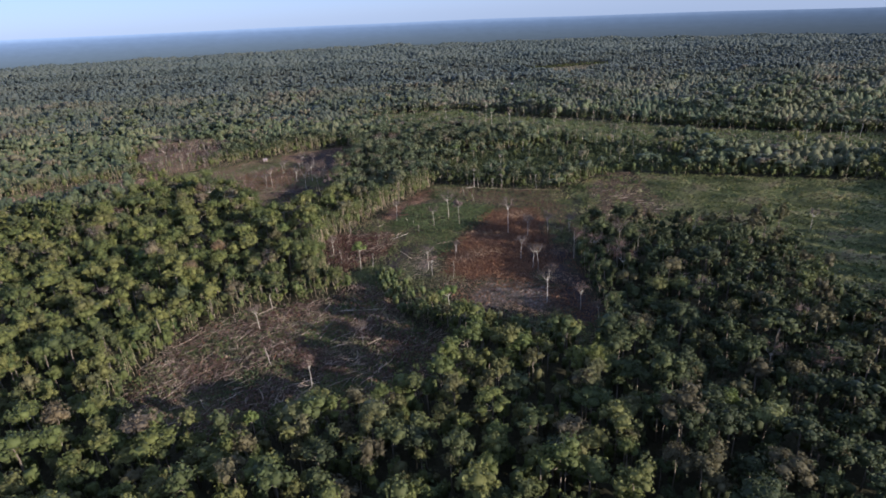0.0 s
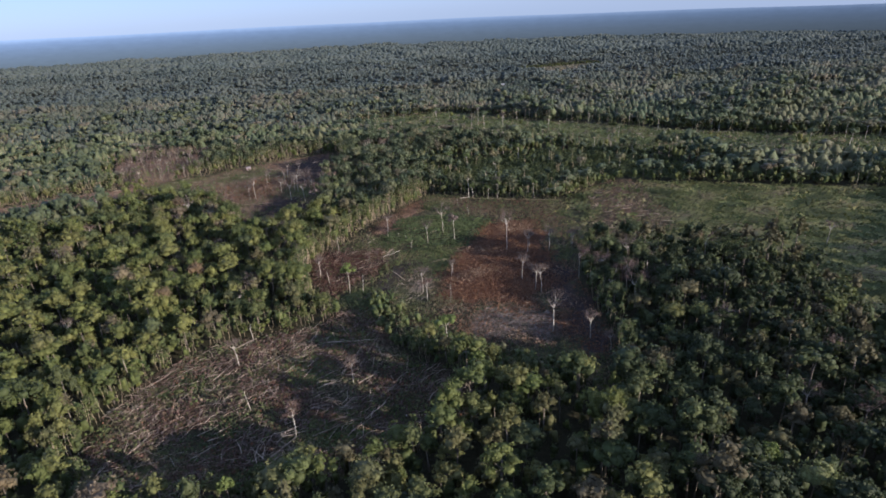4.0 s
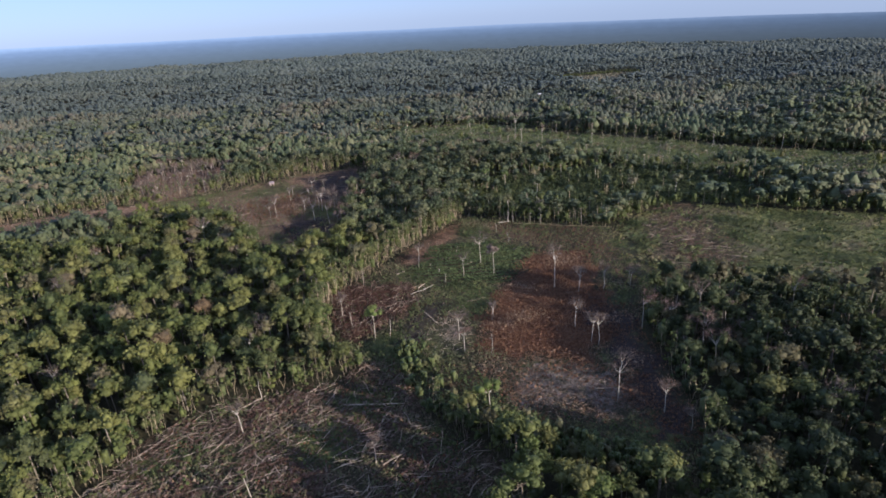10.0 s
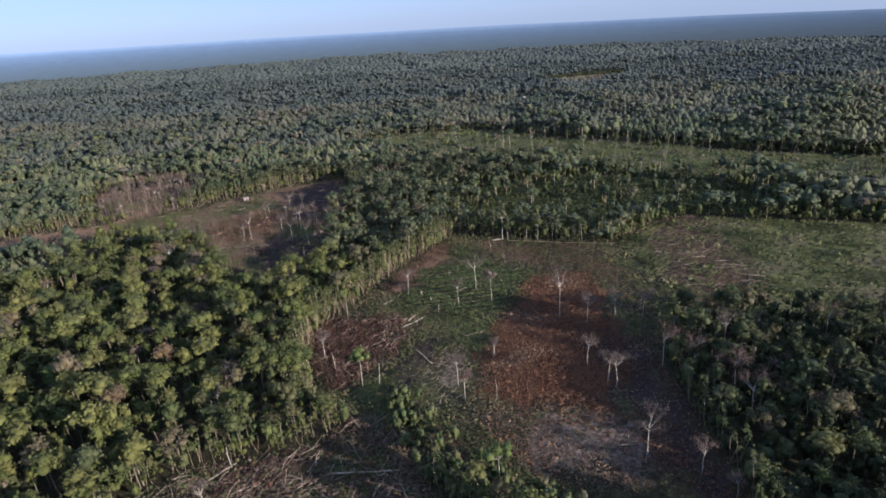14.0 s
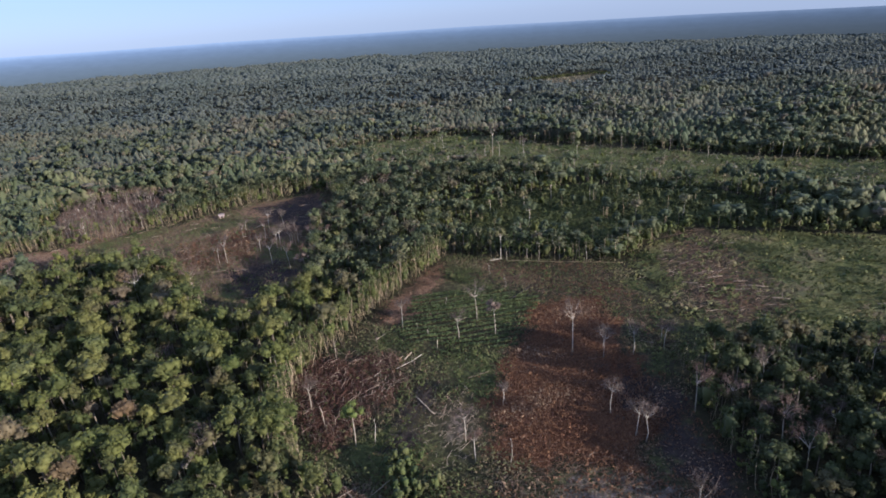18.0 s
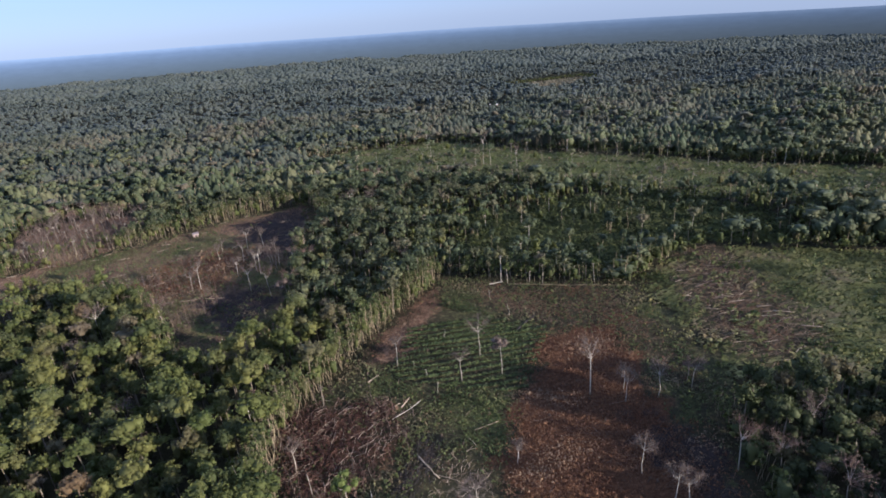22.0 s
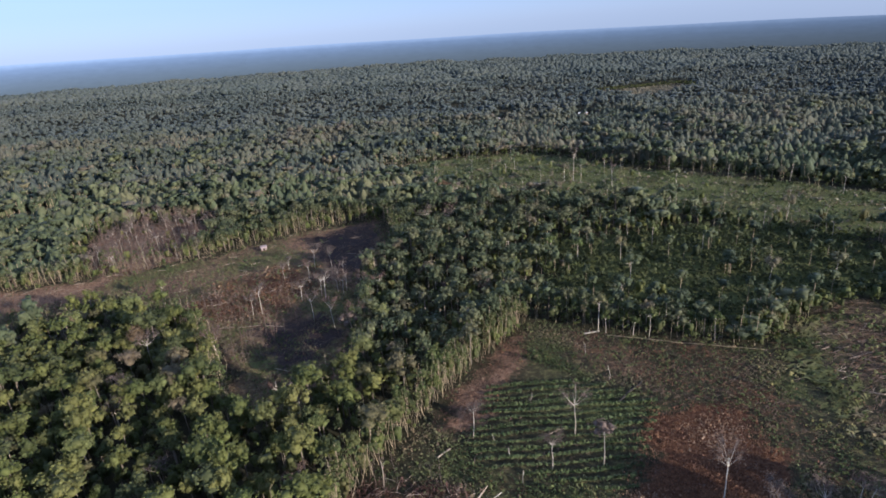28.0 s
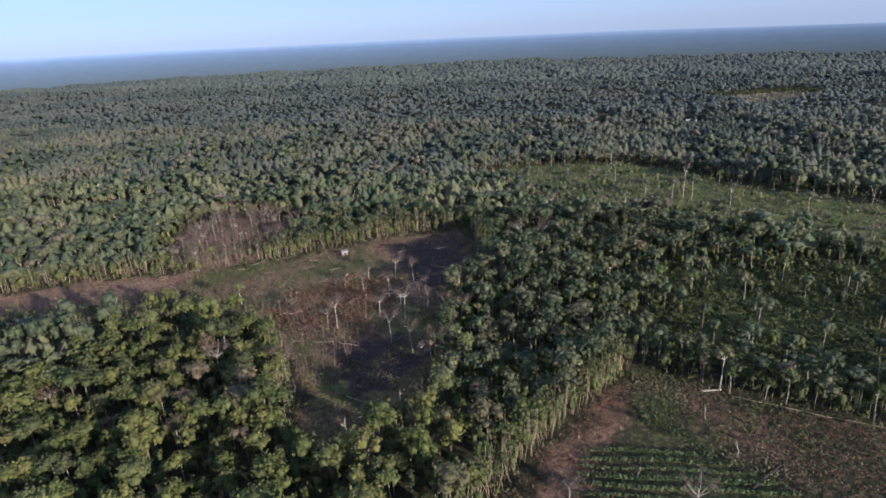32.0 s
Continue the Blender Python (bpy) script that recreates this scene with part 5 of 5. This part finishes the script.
# ---- huts ----
M_ROOF = wood_material("sheet_metal_roof", (0.26, 0.2, 0.19), (0.46, 0.38, 0.36), 0.6)
M_PLANK = wood_material("hut_planks", (0.16, 0.11, 0.08), (0.36, 0.26, 0.19))
M_WHITE = wood_material("white_sheet_metal", (0.36, 0.35, 0.35), (0.54, 0.53, 0.53), 0.5)
M_TARP = wood_material("faded_sheet", (0.26, 0.2, 0.18), (0.42, 0.33, 0.3), 0.7)


def box(x0, y0, z0, x1, y1, z1):
    v = np.array([(x, y, z) for z in (z0, z1) for x, y in ((x0, y0), (x1, y0), (x1, y1), (x0, y1))], float)
    return v, np.array([(3, 2, 1, 0), (4, 5, 6, 7), (0, 1, 5, 4), (1, 2, 6, 5), (2, 3, 7, 6), (3, 0, 4, 7)])


def slope(x0, x1, y0, z0, y1, z1, thick=0.06, ribs=12):
    """A corrugated roof slope between two level edges."""
    pieces = []
    xs = np.linspace(x0, x1, ribs * 2 + 1)
    for i in range(len(xs) - 1):
        za, zb = (0.05, 0.0) if i % 2 else (0.0, 0.05)
        v = np.array([(xs[i], y0, z0 + za), (xs[i + 1], y0, z0 + zb), (xs[i + 1], y1, z1 + zb), (xs[i], y1, z1 + za)])
        v = np.concatenate([v - (0, 0, thick), v])
        pieces.append((v, np.array([(3, 2, 1, 0), (4, 5, 6, 7), (0, 1, 5, 4), (1, 2, 6, 5), (2, 3, 7, 6), (3, 0, 4, 7)])))
    return join(pieces)


def hut(x, y, turn, w, d, wall_h, rise, label, wall_mat, floor_z=0.6, roof_mat=None):
    top = tagged(new("hut"), label, "hut")
    for sx in (-1, 1):
        for sy in (-1, 1):
            part("post", quad_mesh("post", *box(sx * w / 2 - 0.07, sy * d / 2 - 0.07, -0.1, sx * w / 2 + 0.07, sy * d / 2 + 0.07, floor_z + wall_h), M_PLANK), top)
    part("floor_deck", quad_mesh("floor_deck", *box(-w / 2, -d / 2, floor_z - 0.12, w / 2, d / 2, floor_z), M_PLANK), top)
    t = 0.05
    for name, b in (("side_wall", (-w / 2, -d / 2 - t, floor_z, -0.45, -d / 2, floor_z + wall_h)), ("side_wall", (0.45, -d / 2 - t, floor_z, w / 2, -d / 2, floor_z + wall_h)),
                    ("back_wall", (-w / 2, d / 2, floor_z, w / 2, d / 2 + t, floor_z + wall_h)), ("end_wall", (-w / 2 - t, -d / 2, floor_z, -w / 2, d / 2, floor_z + wall_h)),
                    ("end_wall", (w / 2, -d / 2, floor_z, w / 2 + t, d / 2, floor_z + wall_h))):
        part(name, quad_mesh(name, *box(*b), wall_mat), top)
    part("door", quad_mesh("door", *box(-0.45, -d / 2 - 0.03, floor_z, 0.45, -d / 2, floor_z + min(1.9, wall_h)), M_CHAR), top)
    e = 0.4
    for s in (-1, 1):
        part("roof_slope", quad_mesh("roof_slope", *slope(-w / 2 - e, w / 2 + e, s * (d / 2 + e), floor_z + wall_h - 0.15, 0, floor_z + wall_h + rise), roof_mat or M_ROOF), top, "pale corrugated metal sheet")
    top.location, top.rotation_euler = (x, y, float(land(x, y))), (0, 0, turn)
    return top


hut(-159, 519, 0.45, 3.2, 2.8, 1.8, 1.2, "small pale-roofed field hut in burnt clearing", M_TARP)
hut(9, 976, 0.2, 3.0, 2.6, 1.8, 1.0, "white-walled hut among far forest trees", M_WHITE, roof_mat=M_WHITE)
hut(120, 973, 0.1, 12.0, 5.0, 2.4, 1.8, "long white-roofed shed in far forest", M_PLANK, roof_mat=M_WHITE)

# brush round the field hut
rng = np.random.default_rng(71)
ring = np.array([(-150, 514), (-140, 520), (-146, 508), (-156, 505), (-166, 510), (-164, 500)])
for i, (x, y) in enumerate(ring):
    fallen_log(x, y, x + rng.uniform(2, 4), y + rng.uniform(-2, 2), 2600 + i, 0.14, M_STICK, "cut reddish pole lying beside the hut")

# ---- stumps ----
STUMPS = []
for k in range(3):
    r = np.random.default_rng(640 + k)
    top = tagged(new("stump"), "grey cut tree stump in cleared ground", "stump", "stumps in the clearings")
    part("stub", quad_mesh("stub", *tube([(0, 0, -0.2), (0.02, 0, 0.35), (0.05, 0.03, 0.55 + 0.2 * k)], [0.38, 0.24, 0.2], 8), M_STICK, None, True), top)
    for a in range(3):
        t = a * 2.1 + r.uniform(0, 1)
        part("root", quad_mesh("root", *tube([(0.2 * math.cos(t), 0.2 * math.sin(t), 0.2), (0.8 * math.cos(t), 0.8 * math.sin(t), -0.1)], [0.14, 0.06], 5), M_STICK, None, True), top)
    STUMPS.append(top)
spots = np.concatenate([places_in(SLASH, 60, rng), places_in(FIELD, 80, rng, lambda q: q[:, 0] < 150), places_in(HOUSE_CLEARING, 60, rng)])
for i, (x, y) in enumerate(spots):
    if i < 3:
        STUMPS[i].location = (x, y, 0)
    else:
        copy_thing(STUMPS[i % 3], pose(x, y, 0, 0, 0, rng.uniform(0, 360)))

# ---- more standing trees, from a few forms ----


def spread_copies(forms, spots, rng, label=""):
    for i, (x, y) in enumerate(spots):
        ob = copy_thing(forms[i % len(forms)], pose(x, y, float(land(x, y)), 0, 0, rng.uniform(0, 360)))
        ob.scale = (rng.uniform(0.75, 1.15),) * 3
        if label:
            tagged(ob, label)


EMERGENT = [lone_tree(x, y, h, 2700 + i, "leafy", "pale-trunked tree standing over far clearing", M_WOOD, wide=1.5) for i, (x, y, h) in enumerate(((-60, 715, 16), (10, 690, 18), (120, 600, 17), (-30, 650, 15)))]
GREY = [lone_tree(x, y, h, 2720 + i, "dead", "grey leafless tree with fine dry twigs", M_TWIG, wide=1.35) for i, (x, y, h) in enumerate(((-20, 560, 15), (80, 235, 15), (95, 262, 14), (78, 255, 12)))]
rng = np.random.default_rng(73)
spread_copies(EMERGENT, places_in(FAR_CLEARING, 20, rng), rng)
spread_copies(EMERGENT, places_in(REGROWTH, 8, rng), rng, "slim pale-trunked tree above low regrowth")
spread_copies(EMERGENT, edge_places(FAR_CLEARING, 34, 10, rng), rng, "pale-trunked tree at the far clearing's edge")
spread_copies(GREY, np.concatenate([rng.uniform((66, 150), (135, 285), (15, 2)), rng.uniform((-110, 250), (-75, 420), (10, 2)), rng.uniform((-250, 220), (-120, 390), (14, 2)), rng.uniform((-60, 430), (-20, 600), (10, 2))]), rng, "grey leafless tree inside the green forest")
spread_copies(GREY, places_in([(-135, 420), (-85, 440), (-90, 490), (-115, 480)], 5, rng), rng, "thin leafless tree in brushy clearing")


# ---- dead saplings and green bushes in the hut clearing ----
SAPLINGS = []
for k in range(4):
    r = np.random.default_rng(660 + k)
    pts, rad = bent_trunk(r, 5.5 + k, 0.08, 0.03, bend=0.9)
    pieces = [tube(pts, rad, 4, False)]
    for _ in range(14):
        a = pts[r.integers(1, len(pts))] + r.normal(0, 0.1, 3)
        pieces.append(tube([a, a + r.normal(0, 0.8, 3) + (0, 0, 0.9)], [0.035, 0.01], 3, False))
    SAPLINGS.append(join(pieces))
rng = np.random.default_rng(77)
thicket = np.concatenate([places_in([(-185, 425), (-160, 455), (-115, 455), (-108, 425), (-118, 385), (-134, 380), (-152, 410)], 260, rng), places_in([(-330, 425), (-300, 455), (-240, 452), (-215, 432), (-240, 418), (-300, 408)], 200, rng), edge_places(SLASH_HEAP, 2.5, 6, rng), places_in(DEAD_PATCH, 260, rng), places_in([(-330, 470), (-240, 502), (-236, 492), (-325, 460)], 90, rng)])
stuff("dead_sapling_thicket", [scatter(SAPLINGS[k], thicket[k::4], rng.uniform(0, 6.28, len(thicket[k::4])), rng.uniform(0.6, 1.3, len(thicket[k::4])), rng.uniform(0, 1, len(thicket[k::4]))) for k in range(4)], M_TWIG, "thicket of thin leafless reddish-grey saplings", "saplings")
bush_at = np.concatenate([edge_places(HOUSE_CLEARING, 1.6, 9, rng, lambda q: inside(HOUSE_CLEARING, q[:, 0], q[:, 1]) & (q[:, 1] > 440)), places_in(HOUSE_CLEARING, 120, rng), places_in(SLASH, 45, rng), places_in(FIELD, 260, rng, lambda q: not_rust(q) & (q[:, 0] < 120)), places_in(FAR_CLEARING, 160, rng), places_in([(158, 180), (158, 265), (125, 288), (130, 300), (185, 275), (180, 180)], 170, rng), places_in([(-38, 262), (-26, 300), (-18, 296), (-30, 254)], 40, rng)])
stuff("clearing_bushes", [scatter(EDGE_BUSH[k], bush_at[k::3], rng.uniform(0, 6.28, len(bush_at[k::3])), rng.uniform(0.3, 0.8, len(bush_at[k::3])), rng.uniform(0, 1, len(bush_at[k::3]))) for k in range(3)], M_POLE_LEAF, "low olive-green bushes scattered over cleared ground", "bushes", True)
for i in range(70):
    x, y = places_in(HOUSE_CLEARING, 1, rng)[0]
    a, l = rng.normal(0.5, 0.5), rng.uniform(4, 11)
    fallen_log(x, y, x + l * math.cos(a), y + l * math.sin(a), 2800 + i, rng.uniform(0.1, 0.2), M_LOG, "grey felled trunk in the hut clearing")
for i in range(30):
    x, y = places_in(BARE[4] if i % 3 else FIELD, 1, rng, lambda q: q[:, 0] < 170)[0]
    a, l = rng.normal(0.1, 0.4), rng.uniform(4, 10)
    fallen_log(x, y, x + l * math.cos(a), y + l * math.sin(a), 2900 + i, rng.uniform(0.07, 0.15), M_LOG, "pale felled trunk in weedy field")
tongue = np.concatenate([places_in([(-30, 250), (-14, 238), (0, 222), (8, 211), (26, 203), (44, 196), (46, 182), (20, 192), (-4, 202), (-20, 216), (-30, 236)], 120, rng), places_in([(2, 216), (22, 205), (44, 196), (46, 182), (20, 192), (2, 204)], 60, rng), places_in([(-34, 258), (-24, 258), (-16, 244), (-30, 238)], 26, rng)])
stuff("tall_shrubs", [scatter(LOW_FORMS[k], tongue[k::3], rng.uniform(0, 6.28, len(tongue[k::3])), rng.uniform(0.3, 0.75, len(tongue[k::3])), rng.uniform(0, 1, len(tongue[k::3]))) for k in range(3)], M_POLE_LEAF, "tall green shrubs between the two clearings", "bushes")
small = np.concatenate([places_in(REGROWTH, 40, rng), places_in(DEAD_PATCH, 26, rng), places_in(FAR_CLEARING, 40, rng, patchy(0.25, 23))])
stuff("regrowth_saplings", [scatter(LOW_FORMS[k], small[k::3], rng.uniform(0, 6.28, len(small[k::3])), rng.uniform(0.55, 1.15, len(small[k::3])), rng.uniform(0, 1, len(small[k::3]))) for k in range(3)], M_LEAF, "young green trees above the regrowth", "saplings")


# ---- groups of slim trees over the far clearing and the regrowth ----
rng = np.random.default_rng(79)
clump = np.concatenate([places_in(FAR_CLEARING, 26, rng, patchy(0.2, 21)), edge_places(FAR_CLEARING, 9.0, 9, rng), places_in(REGROWTH, 4, rng, patchy(0.1, 22)), edge_places(REGROWTH, 12.0, 5, rng, lambda q: (q[:, 1] < 428) & (q[:, 0] < 130))])
n = len(clump)
turn, size, tint = rng.uniform(0, 6.28, n), rng.uniform(1.3, 2.5, n), rng.uniform(0.01, 0.99, n)
high = rng.uniform(0.8, 1.45, n)
stuff("slim_tree_crowns", [scatter(POLES[k][0], clump[k::5], turn[k::5], size[k::5], tint[k::5], 0.0, high[k::5]) for k in range(5)], M_WOOD, "small olive crowns of slim trees over regrowth", "foliage")
stuff("slim_tree_stems", [scatter(POLES[k][1], clump[k::5], turn[k::5], size[k::5], tint[k::5], 0.0, high[k::5]) for k in range(5)], M_POLE, "tan thin stems of slim trees over regrowth", "stems", True)
dying = places_in(DEAD_PATCH, 160, rng, lambda q: ~((q[:, 0] > -236) & (q[:, 1] > 550)))
stuff("dying_patch_poles", [scatter(SAPLINGS[k], dying[k::4], rng.uniform(0, 6.28, 40), rng.uniform(1.2, 2.0, 40), rng.uniform(0.01, 0.99, 40)) for k in range(4)], M_TWIG, "brown leafless poles of a dying forest patch", "saplings")

# taller trees in groups over the regrowth
grove = np.concatenate([places_in(REGROWTH, 60, rng, patchy(0.15, 24)), places_in([(-8, 446), (-16, 500), (20, 512), (74, 518), (60, 488), (14, 470)], 26, rng), edge_places(REGROWTH, 7.0, 4, rng, lambda q: (q[:, 1] < 428) & (q[:, 0] < 130))])
turn, size, high, tint = rng.uniform(0, 6.28, len(grove)), rng.uniform(0.5, 1.0, len(grove)), rng.uniform(0.6, 1.05, len(grove)), rng.choice([0.04, 0.1, 0.16, 0.3, 0.48], len(grove))
stuff("grove_crowns", [scatter(MID_FINE[k], grove[k::8], turn[k::8], size[k::8], tint[k::8], 0.0, high[k::8]) for k in range(8)], M_WOOD, "ragged green crowns of trees over regrowth", "foliage")
stuff("grove_stems", [scatter(tube([(0, 0, -0.3), (0.2, 0.1, 6), (0.1, 0.2, 12)], [0.26, 0.2, 0.13], 5, False), grove, turn, size, tint, 0.0, high)], M_POLE, "tan trunks of trees over regrowth", "stems", True)
